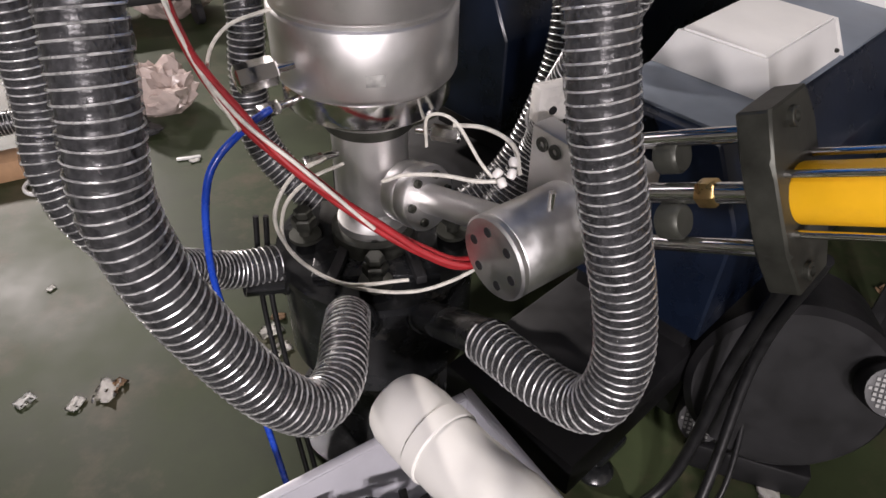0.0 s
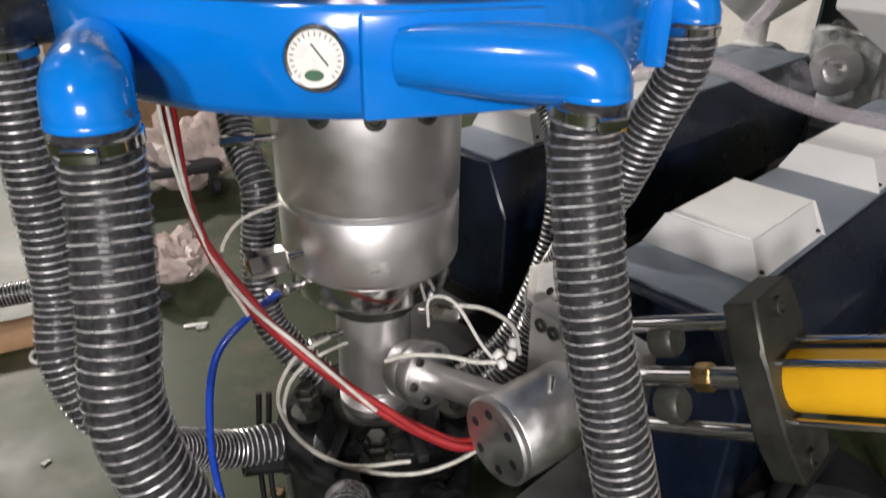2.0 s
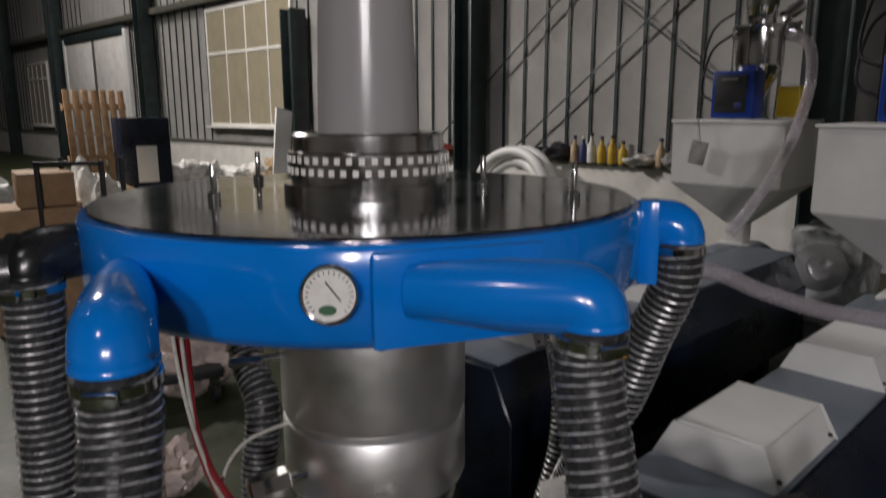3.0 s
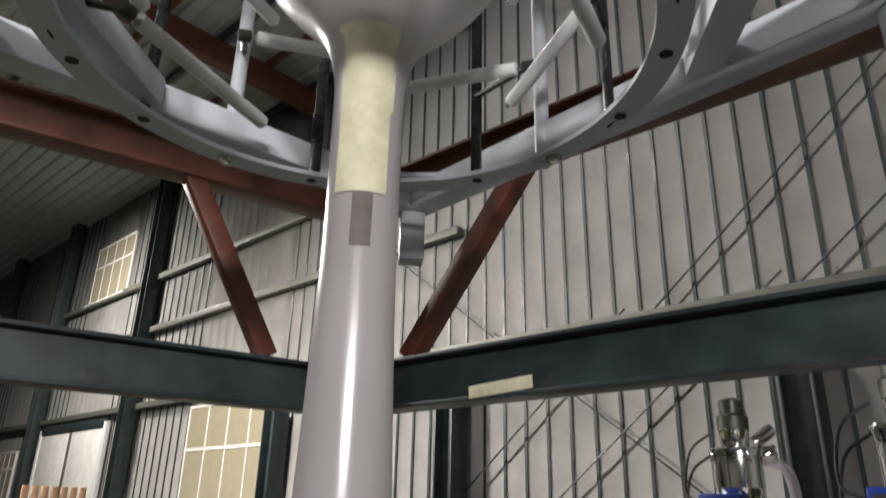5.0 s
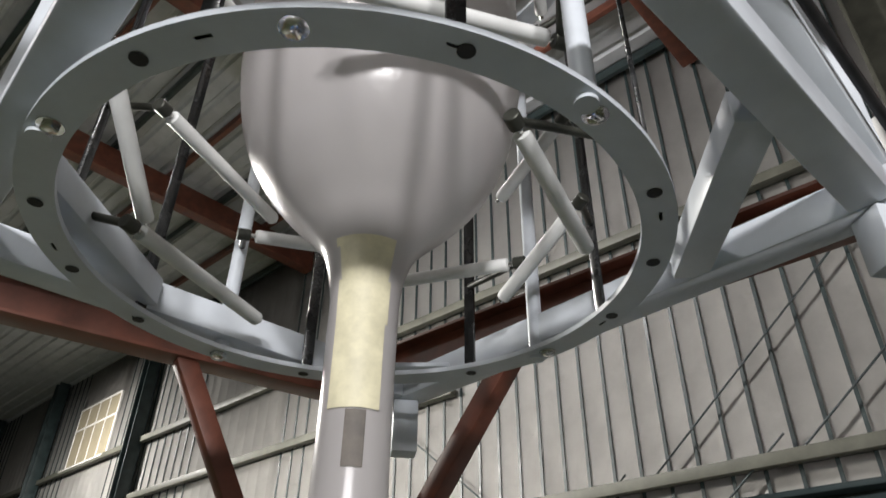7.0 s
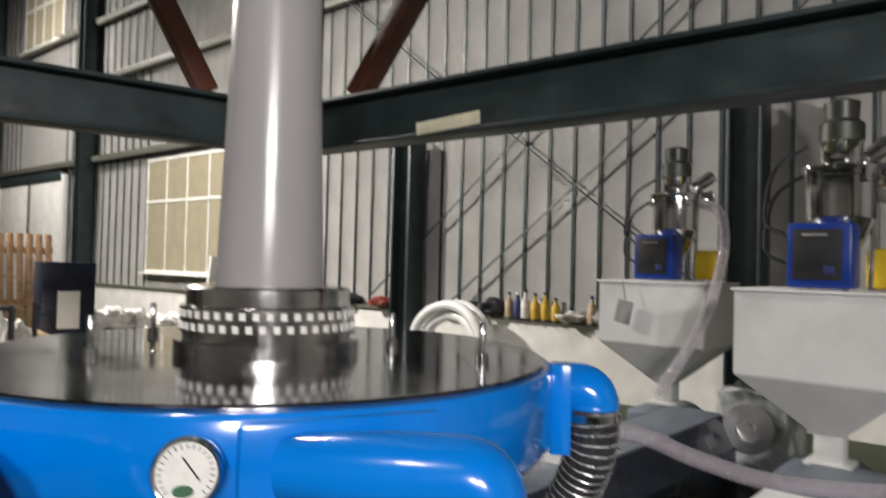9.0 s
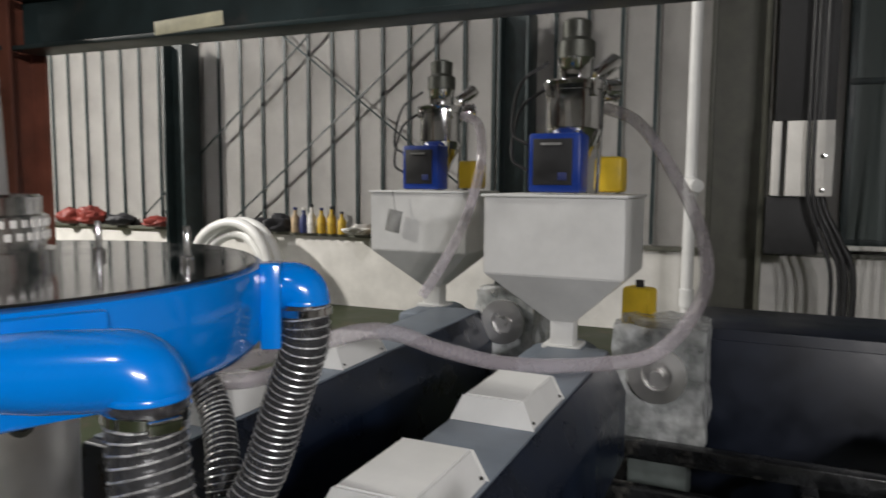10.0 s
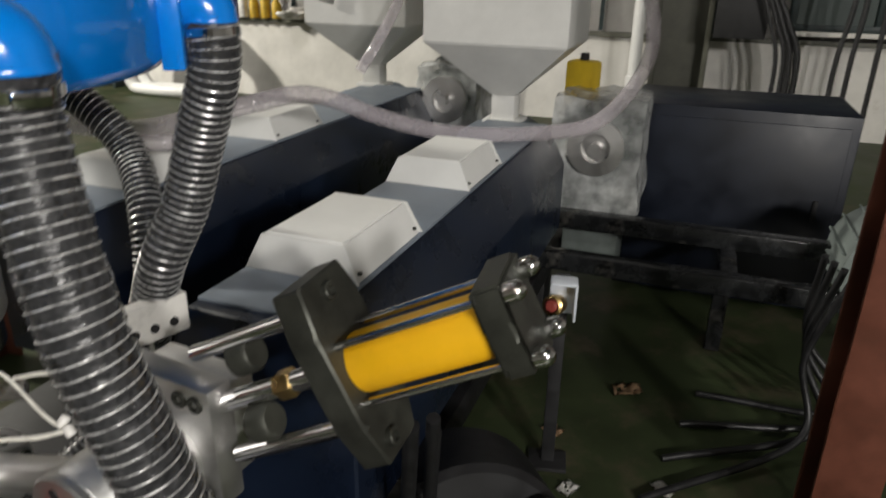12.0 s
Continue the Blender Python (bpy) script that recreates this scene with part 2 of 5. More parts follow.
def lathe(bm, profile, seg=48, a0=0.0, closed=False, m=None):
    """A body turned about z from (radius, height) pairs."""
    rings = []
    for r, z in profile:
        ring = []
        for k in range(seg):
            a = a0 + 2 * math.pi * k / seg
            p = Vector((r * math.cos(a), r * math.sin(a), z))
            ring.append(bm.verts.new(m @ p if m is not None else p))
        rings.append(ring)
    pairs = list(zip(rings, rings[1:]))
    if closed:
        pairs.append((rings[-1], rings[0]))
    for a, b in pairs:
        for k in range(seg):
            bm.faces.new((a[k], a[(k + 1) % seg], b[(k + 1) % seg], b[k]))
    if not closed:
        if profile[0][0] > 1e-5:
            bm.faces.new(rings[0][::-1])
        if profile[-1][0] > 1e-5:
            bm.faces.new(rings[-1])
    return bm


def axis_m(place, way):
    """z axis along way, at place."""
    return Matrix.Translation(place) @ Vector(way).to_track_quat("Z", "Y").to_matrix().to_4x4()


def smooth_path(ctrl, step=0.01):
    """Catmull-Rom through the points, at even steps."""
    c = [Vector(p) for p in ctrl]
    c = [c[0] * 2 - c[1]] + c + [c[-1] * 2 - c[-2]]
    fine = []
    for i in range(1, len(c) - 2):
        for k in range(24):
            t = k / 24
            a, b, d, e = c[i - 1], c[i], c[i + 1], c[i + 2]
            fine.append(0.5 * (2 * b + (d - a) * t + (2 * a - 5 * b + 4 * d - e) * t * t + (3 * b - a - 3 * d + e) * t ** 3))
    fine.append(c[-2])
    out, left = [fine[0]], step
    for a, b in zip(fine, fine[1:]):
        length = (b - a).length
        while length >= left and length > 0:
            a = a.lerp(b, left / length)
            out.append(a)
            length, left = (b - a).length, step
        left -= length
    out.append(fine[-1])
    return out


def bolt(bm, place, way, r, h, seg=6):
    lathe(bm, [(r * 0.96, 0), (r, h * 0.1), (r, h * 0.85), (r * 0.85, h)], seg, m=axis_m(place, way))


def socket_bolt(bm, place, way, r, h):
    lathe(bm, [(r, 0), (r, h * 0.85), (r * 0.9, h), (r * 0.55, h), (r * 0.5, h * 0.3), (0, h * 0.3)], 14, m=axis_m(place, way))

# ---- building ----
WN = Vector((0.766, 0.643, 0))     # outward from the long wall
WD = Vector((-0.643, 0.766, 0))    # along the long wall, away to the far end
WL, SILL, TOPZ = 7.0, 0.88, 10.6
WROT = math.degrees(math.atan2(WD.y, WD.x))


def wall_m(s, z=0.0, out=0.0):
    """Local x along the long wall, y out of the building."""
    return Matrix.Translation(WN * (WL + out) + WD * s + Vector((0, 0, z))) @ Matrix.Rotation(radians(WROT), 4, "Z")


bm = bmesh.new()
box(bm, (0, 0, -0.1), (90, 90, 0.2))
tagged(part("floor", bm, FLOORM), "green painted concrete workshop floor, worn and dusty", "floor", kind="structure")

bm = bmesh.new()
box(bm, (4, -0.12, SILL / 2), (58, 0.24, SILL))
tagged(part("wall_base", bm, CREAM, m=wall_m(6)), "white plastered low wall with stains", "wall", kind="structure")
bm = bmesh.new()
box(bm, (4, -0.10, SILL + 0.02), (58, 0.30, 0.04))
tagged(part("window_sill_ledge", bm, COLGREY, m=wall_m(6)), "grey ledge on top of the low wall", "ledge", kind="structure")

# ribbed steel sheets above the low wall, in panels between openings
sheet = tagged(thing("wall_long"), "grey ribbed steel sheet wall of the workshop hall", "wall", kind="structure")
RIB, RIB0 = 0.36, 0.17
OPEN = [(10.75, 14.1, 1.25, 3.75), (18.9, 21.6, 7.4, 9.3), (25.2, 27.3, 1.1, 3.2), (-4.9, -1.95, 1.0, 3.6)]


def sheet_piece(s0, s1, z0, z1):
    bm = bmesh.new()
    prof = []
    k = math.ceil((s0 - RIB0) / RIB)
    prof.append((s0, 0))
    while k * RIB + RIB0 < s1 - 0.04:
        c = k * RIB + RIB0
        if c > s0 + 0.04:
            prof += [(c - 0.030, 0), (c - 0.022, 0.004), (c + 0.022, 0.004), (c + 0.030, 0)]
        k += 1
    prof.append((s1, 0))
    lo = [bm.verts.new((a, b, z0)) for a, b in prof]
    hi = [bm.verts.new((a, b, z1)) for a, b in prof]
    for i in range(len(prof) - 1):
        bm.faces.new((lo[i], lo[i + 1], hi[i + 1], hi[i]))
    bmesh.ops.solidify(bm, geom=bm.faces[:], thickness=0.01)
    part("sheet", bm, PANEL, sheet, m=wall_m(0, 0, 0.10), smooth=20)


edges = sorted({-16.0, 34.0} | {e for o in OPEN for e in o[:2]})
for s0, s1 in zip(edges, edges[1:]):
    z = SILL + 0.03
    for o in sorted(o for o in OPEN if o[0] <= s0 + 1e-6 and o[1] >= s1 - 1e-6) + [(0, 0, TOPZ, TOPZ)]:
        if o[2] > z + 0.05:
            sheet_piece(s0, s1, z, o[2])
        z = max(z, o[3])
for o in range(-45, 95):
    s = o * RIB + RIB0
    if not any(a - 0.02 < s < b + 0.02 for a, b, _, _ in OPEN):
        bm = bmesh.new()
        box(bm, (s, 0, (SILL + TOPZ) / 2 + 0.02), (0.042, 0.016, TOPZ - SILL - 0.06))
        part("joint_strip", bm, GREEN, sheet, m=wall_m(0, 0, 0.086), smooth=0)


def h_column(name, place, rz, size, top, material, label, z0=0.0):
    t = thing(name, place, label, "column", kind="structure", rz=rz)
    bm = bmesh.new()
    box(bm, (0, 0, (z0 + top) / 2), (size * 0.08, size * 0.9, top - z0))
    part("web", bm, material, t)
    for s in (-1, 1):
        bm = bmesh.new()
        box(bm, (0, s * size * 0.46, (z0 + top) / 2), (size, size * 0.09, top - z0), bevel=0.003)
        part("flange", bm, material, t)
    return t


for s in (1.25, 6.0, 10.4, 16.9, 23.4, 29.0):
    p = WN * (WL - 0.16) + WD * s
    h_column("column", p, WROT + 90, 0.34, 3.4 if s < 12 else TOPZ, GREEN, "dark green steel column against the sheet wall")
h_column("column", WN * (WL - 0.35) + WD * -1.0, WROT + 90, 0.50, TOPZ, COLGREY, "broad grey-green main column of the hall")
# girts and tie rods
for z in (3.95, 5.9, 7.35):
    bm = bmesh.new()
    box(bm, (14.7 if z == 5.9 else 5, 0, 0), (27.4 if z == 5.9 else 50, 0.14, 0.14), bevel=0.004)
    tagged(part("girt", bm, COLGREY, m=wall_m(5, z, -0.02)), "horizontal grey steel rail of the wall", "wall rail", kind="structure")


def tie(a, b, r=0.013):
    bm = bmesh.new()
    rod(bm, a, b, r, seg=8)
    tagged(part("tie_rod", bm, GREEN), "thin diagonal steel bracing rod of the wall", "bracing rod", "wall bracing", "structure")


def wp(s, z, out=-0.03):
    return WN * (WL + out) + WD * s + Vector((0, 0, z))


for a, b in (((6.9, 1.05), (3.2, 4.1)), ((5.35, 1.0), (1.3, 4.2)), ((5.3, 4.1), (1.25, 1.0)), ((2.9, 3.95), (-1.1, 7.25)), ((1.2, 3.97), (-2.8, 7.2)), ((9.4, 7.3), (5.2, 3.95))):
    tie(wp(*a), wp(*b))


def wall_window(n, s0, s1, z0, z1, panes, transom, fm=None, gm=None):
    t = thing("window_%d" % n, (0, 0, 0), "cream framed sliding window in the sheet wall", "window", kind="structure")
    t.matrix_basis = wall_m(0, 0, 0.06)
    w = 0.06
    bm = bmesh.new()
    for z in (z0 + w / 2, z1 - w / 2, transom):
        box(bm, ((s0 + s1) / 2, 0, z), (s1 - s0, 0.08, w), bevel=0.004)
    for i in range(panes + 1):
        box(bm, (s0 + w / 2 + (s1 - s0 - w) * i / panes, -0.004, (z0 + z1) / 2), (w * (1 if i in (0, panes) else 0.7), 0.07, z1 - z0 - 0.01), bevel=0.004)
    part("window_frame", bm, fm or CREAM, t)
    for i in range(panes):
        a = s0 + (s1 - s0) * i / panes
        bm = bmesh.new()
        box(bm, (a + (s1 - s0) / panes / 2, 0.02, (z0 + z1) / 2), ((s1 - s0) / panes - 0.05, 0.006, z1 - z0 - 0.08))
        part("pane", bm, gm or GLASSM, t).visible_shadow = False
    bm = bmesh.new()
    box(bm, ((s0 + s1) / 2, 0.06, z0 - 0.02), (s1 - s0 + 0.1, 0.2, 0.04), bevel=0.005)
    part("window_sill", bm, CREAM, t)


for i, o in enumerate(OPEN):
    wall_window(i + 1, *o, 4, o[2] + (1.55 if o[2] < 2 else 1.2), *((GREEN, GLASSD) if o[0] < 0 else ()))

# tall sliding door in the long wall
dr = thing("door_1", (0, 0, 0), "pale sheet sliding door with white posts and a dark header", "door", kind="structure")
dr.matrix_basis = wall_m(0, 0, -0.02)
for x in (18.35, 23.0):
    bm = bmesh.new()
    box(bm, (x, 0, 1.85), (0.16, 0.12, 3.7), bevel=0.006)
    part("door_post", bm, WHITEP, dr)
for x in (19.5, 21.85):
    bm = bmesh.new()
    box(bm, (x, -0.005, 1.80), (2.16, 0.05, 3.5), bevel=0.006)
    part("door_leaf", bm, CREAM, dr)
bm = bmesh.new()
box(bm, (20.68, -0.02, 1.80), (0.18, 0.09, 3.5), bevel=0.006)
part("meeting_stile", bm, COLGREY, dr)
bm = bmesh.new()
box(bm, (20.68, -0.02, 3.68), (4.48, 0.16, 0.22), bevel=0.006)
part("door_header", bm, GREEN, dr)

# the other sides of the hall and the roof
for name, p, along, n in (("wall_west", WN * -11, WROT, 50), ("wall_south", WD * -9.5, WROT - 90, 50), ("wall_north", WD * 33.5, WROT - 90, 50)):
    bm = bmesh.new()
    box(bm, (0, 0, TOPZ / 2), (n, 0.2, TOPZ))
    tagged(part(name, bm, PANEL, m=pose(*p, 0, 0, along)), "grey sheet wall of the hall", "wall", kind="structure")
bm = bmesh.new()
xs = []
k = -36.0
while k < 36:
    xs += [(k, 0), (k + 0.20, 0), (k + 0.24, 0.05), (k + 0.30, 0.05), (k + 0.34, 0)]
    k += 0.36
lo = [bm.verts.new((x, -36, z)) for x, z in xs]
hi = [bm.verts.new((x, 36, z)) for x, z in xs]
for i in range(len(xs) - 1):
    bm.faces.new((lo[i], lo[i + 1], hi[i + 1], hi[i]))
tagged(part("ceiling", bm, ROOFM, m=pose(0, 0, TOPZ, 0, 0, WROT + 90), smooth=20), "pale corrugated roof sheet", "roof", kind="structure")
for i in range(-6, 8):
    bm = bmesh.new()
    box(bm, (0, 0, 0), (34, 0.09, 0.16), bevel=0.004)
    tagged(part("purlin", bm, RUST if i % 2 else GREEN, m=pose(*(WN * (i * 1.15)), 0, 0, WROT) @ pose(0, 0, TOPZ - 0.12)), "steel roof purlin", "roof beam", "roof purlins", "structure")
for s in (1.25, 10.4, 6.0):
    bm = bmesh.new()
    box(bm, (-6, 0, 0), (26, 0.26, 0.5), bevel=0.006)
    tagged(part("rafter", bm, RUST, m=pose(*(WD * s), 0, 0, WROT - 90) @ pose(0, 0, TOPZ - 0.5)), "red oxide roof rafter", "roof beam", "roof rafters", "structure")

# ---- the tower round the die ----
TC = Vector((-0.03, 1.76, 0))
TR = Vector((0.66, -0.751, 0))
TL = Vector((-0.89, -0.456, 0))


def i_beam(name, a, b, height, width, material, label):
    a, b = Vector(a), Vector(b)
    d = b - a
    t = thing(name, a, label, "steel beam", kind="structure", rz=math.degrees(math.atan2(d.y, d.x)))
    n = d.length
    bm = bmesh.new()
    box(bm, (n / 2, 0, 0), (n, width * 0.08, height * 0.9))
    part("web", bm, material, t)
    for s in (-1, 1):
        bm = bmesh.new()
        box(bm, (n / 2, 0, s * height * 0.46), (n, width, height * 0.08), bevel=0.002)
        part("flange", bm, material, t)
    return t


def square_bar(name, a, b, w, material, label, parent=None, h=None, wall=None):
    a, b = Vector(a), Vector(b)
    d = b - a
    q = d.to_track_quat("X", "Z").to_matrix().to_4x4()
    bm = bmesh.new()
    box(bm, (d.length / 2, 0, 0), (d.length, w, h or w), bevel=min(w, h or w) * 0.06)
    ob = part(name, bm, material, parent, "" if parent else label, m=Matrix.Translation(a) @ q)
    return ob if parent else tagged(ob, label, "steel bar", kind="structure")


TS = 2.8
ZB = 2.11
for dirn in (TR, TL):
    i_beam("tower_beam", TC + dirn * 0.06 + Vector((0, 0, ZB)), TC + dirn * TS + Vector((0, 0, ZB)), 0.19, 0.12, GREEN, "dark green steel beam of the film tower")
    i_beam("tower_beam", TC + dirn * 0.06 + Vector((0, 0, 2.95)), TC + dirn * TS + Vector((0, 0, 2.95)), 0.17, 0.12, RUST, "red oxide steel beam of the film tower")
    i_beam("tower_beam", TC + dirn * 0.06 + Vector((0, 0, 5.2)), TC + dirn * TS + Vector((0, 0, 5.2)), 0.17, 0.12, RUST, "red oxide steel beam of the film tower")
    square_bar("tower_brace", TC + dirn * 0.36 + Vector((0, 0, ZB + 0.1)), TC + dirn * (0.92 if dirn is TR else 0.74) + Vector((0, 0, 2.88)), 0.075, RUST, "red oxide diagonal brace between tower beams")
CR, CL = TC + TR * TS, TC + TL * TS
CN = CR + TL * TS
for c, m_, z1 in ((TC, RUST, 6.0), (CR + Vector((0.07, -0.14, 0)), RUST, 6.0), (CL, RUST, 6.0)):
    h_column("tower_column", c, math.degrees(math.atan2(TR.y, TR.x)), 0.15, z1, m_, "red oxide steel column of the film tower")
for z, m_ in ((3.05, RUST), (5.2, RUST)):
    i_beam("tower_beam", CR + Vector((0, 0, z)), CN + Vector((0, 0, z)), 0.17, 0.12, m_, "red oxide steel beam of the film tower")
    i_beam("tower_beam", CL + Vector((0, 0, z)), CN + Vector((0, 0, z)), 0.17, 0.12, m_, "red oxide steel beam of the film tower")

bm = bmesh.new()
box(bm, (0, 0, 0), (0.26, 0.004, 0.042), bevel=0.001)
tp = TC + TR * 0.84 + Vector((0, 0, 2.046)) - Vector((0.751, 0.66, 0)) * 0.066
tagged(part("tape_strip", bm, TAPE, m=pose(*tp, 0, -3, math.degrees(math.atan2(TR.y, TR.x)))), "yellowed tape stuck along the dark beam", "tape")

# ---- film bubble ----
bm = bmesh.new()
prof = [(0.082, 1.545), (0.080, 1.62), (0.074, 1.78), (0.069, 1.95), (0.066, 2.12), (0.067, 2.34), (0.070, 2.43), (0.085, 2.50), (0.106, 2.54), (0.140, 2.58), (0.198, 2.64), (0.252, 2.71), (0.296, 2.80), (0.324, 2.93), (0.332, 3.05), (0.334, 3.4), (0.334, 5.6)]
fine = smooth_path([(a, 0, b) for a, b in prof], 0.018)
lathe(bm, [(p.x, p.z) for p in fine], 72)
for v in bm.verts:
    d = Vector((v.co.x, v.co.y, 0))
    if v.co.z > 2.45:
        k = 1 + 0.012 * noise.noise(v.co * 2.4) + 0.003 * noise.noise(v.co * 9)
        v.co.x *= k
        v.co.y *= k
for f in [f for f in bm.faces if len(f.verts) > 4]:
    bm.faces.remove(f)
bub = tagged(part("film_bubble", bm, FILM, smooth=80), "milky blown plastic film tube widening into a balloon", "film bubble")
bm = bmesh.new()
lathe(bm, [(0.0695, 2.175), (0.070, 2.34), (0.073, 2.43), (0.087, 2.498), (0.092, 2.515)], 72)
bmesh.ops.delete(bm, geom=[f for f in bm.faces if len(f.verts) > 4 or abs(math.atan2(f.calc_center_median().x + 0.006, -f.calc_center_median().y)) > 0.30 + 0.42 * min(1, max(0, (f.calc_center_median().z - 2.17) / 0.10)) + 0.05 * math.sin(45 * f.calc_center_median().z)], context="FACES")
tagged(part("tape_patch", bm, TAPE, bub, "yellowed tape patch round the film neck"))
# narrow grey strip on the front of the neck, below the tape
bm = bmesh.new()
lathe(bm, [(0.0690, 2.075), (0.0692, 2.172)], 72)
bmesh.ops.delete(bm, geom=[f for f in bm.faces if len(f.verts) > 4 or abs(math.atan2(f.calc_center_median().x + 0.002, -f.calc_center_median().y)) > 0.26], context="FACES")
tagged(part("seam_gap", bm, mat("grey_slit", (0.13, 0.115, 0.10), 0.6, 0.0, 0.2, 20, 0.1, 60), bub, "grey slit in the film below the patch"))

# ---- die head and air ring ----
die = thing("extrusion_die", (0, 0, 0), "turned steel blown film die with stepped collars, on a black drum", "extrusion die")
bm = bmesh.new()
lathe(bm, [(0.150, 0.948), (0.158, 0.955), (0.1605, 0.962), (0.1605, 1.068), (0.1585, 1.071), (0.1555, 1.074), (0.1555, 1.080), (0.1575, 1.082), (0.1605, 1.088), (0.1605, 1.215), (0.1605, 1.30), (0.15, 1.32)], 96)
part("die_body", bm, STEEL, die)
bm = bmesh.new()
lathe(bm, [(0.100, 0.898), (0.146, 0.900), (0.150, 0.905), (0.150, 0.946), (0.146, 0.949)], 96)
part("lower_ring", bm, STEEL2, die, "polished steel ring")
bm = bmesh.new()
lathe(bm, [(0.080, 0.868), (0.100, 0.869), (0.112, 0.893), (0.112, 0.897), (0.10, 0.899)], 72)
part("taper_ring", bm, STEEL, die)
bm = bmesh.new()
lathe(bm, [(0.060, 0.838), (0.084, 0.84), (0.086, 0.843), (0.086, 0.866), (0.08, 0.869)], 72)
part("heater_collar", bm, OLIVE, die, "dark steel heater band collar")
bm = bmesh.new()
lathe(bm, [(0.066, 0.60), (0.074, 0.605), (0.074, 0.622), (0.058, 0.634), (0.055, 0.64), (0.055, 0.65), (0.071, 0.66), (0.073, 0.665), (0.073, 0.84)], 64)
part("neck", bm, STEEL, die)
bm = bmesh.new()
lathe(bm, [(0.06, 0.55), (0.088, 0.552), (0.088, 0.598), (0.08, 0.604)], 48)
part("neck_foot", bm, OLIVE, die)
for a in range(-80, 280, 30):
    bm = bmesh.new()
    w = Vector((math.cos(radians(a - 35)), math.sin(radians(a - 35)), 0))
    socket_bolt(bm, w * 0.158 + Vector((0, 0, 1.245)), w, 0.017, 0.012)
    part("socket_bolt", bm, OLIVE, die)

bm = bmesh.new()
lathe(bm, [(0.1612, 0.986), (0.1614, 0.988), (0.1614, 1.004), (0.1612, 1.006)], 96)
bmesh.ops.delete(bm, geom=[f for f in bm.faces if len(f.verts) > 4 or abs(math.atan2(f.calc_center_median().x - 0.018, -f.calc_center_median().y)) > 0.085], context="FACES")
part("label_plate", bm, mat("worn_label", (0.42, 0.42, 0.40), 0.4, 0.3, 0.2, 60, 0.05, 200), die, "small worn pale label on the die")
ZT = 1.446
RR = 0.44
ring = thing("air_ring", (0, 0, 0), "glossy blue annular air ring with hose elbows and a steel top", "air ring")
bm = bmesh.new()
lathe(bm, [(0.20, ZT - 0.128), (RR - 0.035, ZT - 0.128), (RR - 0.012, ZT - 0.121), (RR, ZT - 0.106), (RR, ZT - 0.010), (RR - 0.004, ZT - 0.003), (RR - 0.012, ZT - 0.002), (0.20, ZT - 0.002)], 128, closed=True)
part("ring_body", bm, BLUE, ring)
bm = bmesh.new()
lathe(bm, [(0.10, ZT - 0.06), (0.10, ZT + 0.004), (RR - 0.015, ZT + 0.004), (RR - 0.013, ZT + 0.001), (RR - 0.02, ZT - 0.06)], 128, closed=True)
part("top_plate", bm, MIRROR, ring, "polished steel top plate")
bm = bmesh.new()
lathe(bm, [(0.09, ZT), (0.140, ZT + 0.001), (0.140, ZT + 0.024), (0.128, ZT + 0.026), (0.128, ZT + 0.036), (0.132, ZT + 0.037), (0.132, ZT + 0.073), (0.124, ZT + 0.076), (0.124, ZT + 0.100), (0.120, ZT + 0.104), (0.09, ZT + 0.104)], 96, closed=True)
part("lip_collar", bm, STEEL2, ring, "polished steel lip collar with vent holes")
bmh = bmesh.new()
for row in (0, 1):
    for k in range(44):
        a = 2 * math.pi * (k + 0.5 * row) / 44
        w = Vector((math.cos(a), math.sin(a), 0))
        box(bmh, (0, 0, 0), (0.009, 0.0105, 0.003), m=axis_m(w * 0.1315 + Vector((0, 0, ZT + 0.046 + 0.018 * row)), w))
tagged(part("vent_band", bmh, CERAM, ring, "rows of small pale vent slots", smooth=0), kind="stuff")
for a, r in ((80, 0.20), (10, 0.2), (136, 0.3), (200, 0.25), (-25, 0.34)):
    bm = bmesh.new()
    lathe(bm, [(0.010, 0), (0.010, 0.012), (0.005, 0.014), (0.005, 0.055), (0.004, 0.057)], 12, m=Matrix.Translation((r * math.cos(radians(a)), r * math.sin(radians(a)), ZT + 0.004)))
    part("adjusting_pin", bm, CHROME, ring)
# round gauge
gm = axis_m((-0.039, -RR - 0.002, 1.394), (-0.06, -1, 0.12))
bm = bmesh.new()
lathe(bm, [(0.012, -0.02), (0.012, 0.004), (0.030, 0.006), (0.0325, 0.010), (0.0325, 0.020), (0.030, 0.023), (0.028, 0.0225), (0.028, 0.018), (0, 0.018)], 40, m=gm)
gauge = part("pressure_gauge", bm, CHROME, ring, "round dial gauge with a chrome rim")
bm = bmesh.new()
lathe(bm, [(0.0275, 0.0185), (0.0275, 0.0192), (0, 0.0192)], 40, m=gm)
part("dial", bm, CERAM, gauge, "white dial face")
bm = bmesh.new()
box(bm, (0.004, 0.004, 0.0202), (0.0016, 0.026, 0.001), rz=38, m=gm)
for k in range(21):
    a = radians(-45 + 13.5 * k)
    box(bm, (0.0235 * math.cos(a), 0.0235 * math.sin(a), 0.0197), (0.004, 0.0009, 0.0008), rz=math.degrees(a), m=gm)
part("needle", bm, BLACKM, gauge)
bm = bmesh.new()
lathe(bm, [(0.008, 0.0195), (0.008, 0.0202), (0, 0.0202)], 20, m=gm @ Matrix.Translation((-0.002, -0.016, 0)) @ Matrix.Diagonal((1.2, 0.7, 1, 1)))
part("sticker", bm, mat("dark_green_print", (0.02, 0.10, 0.04), 0.5), gauge, "small dark green mark on the dial")


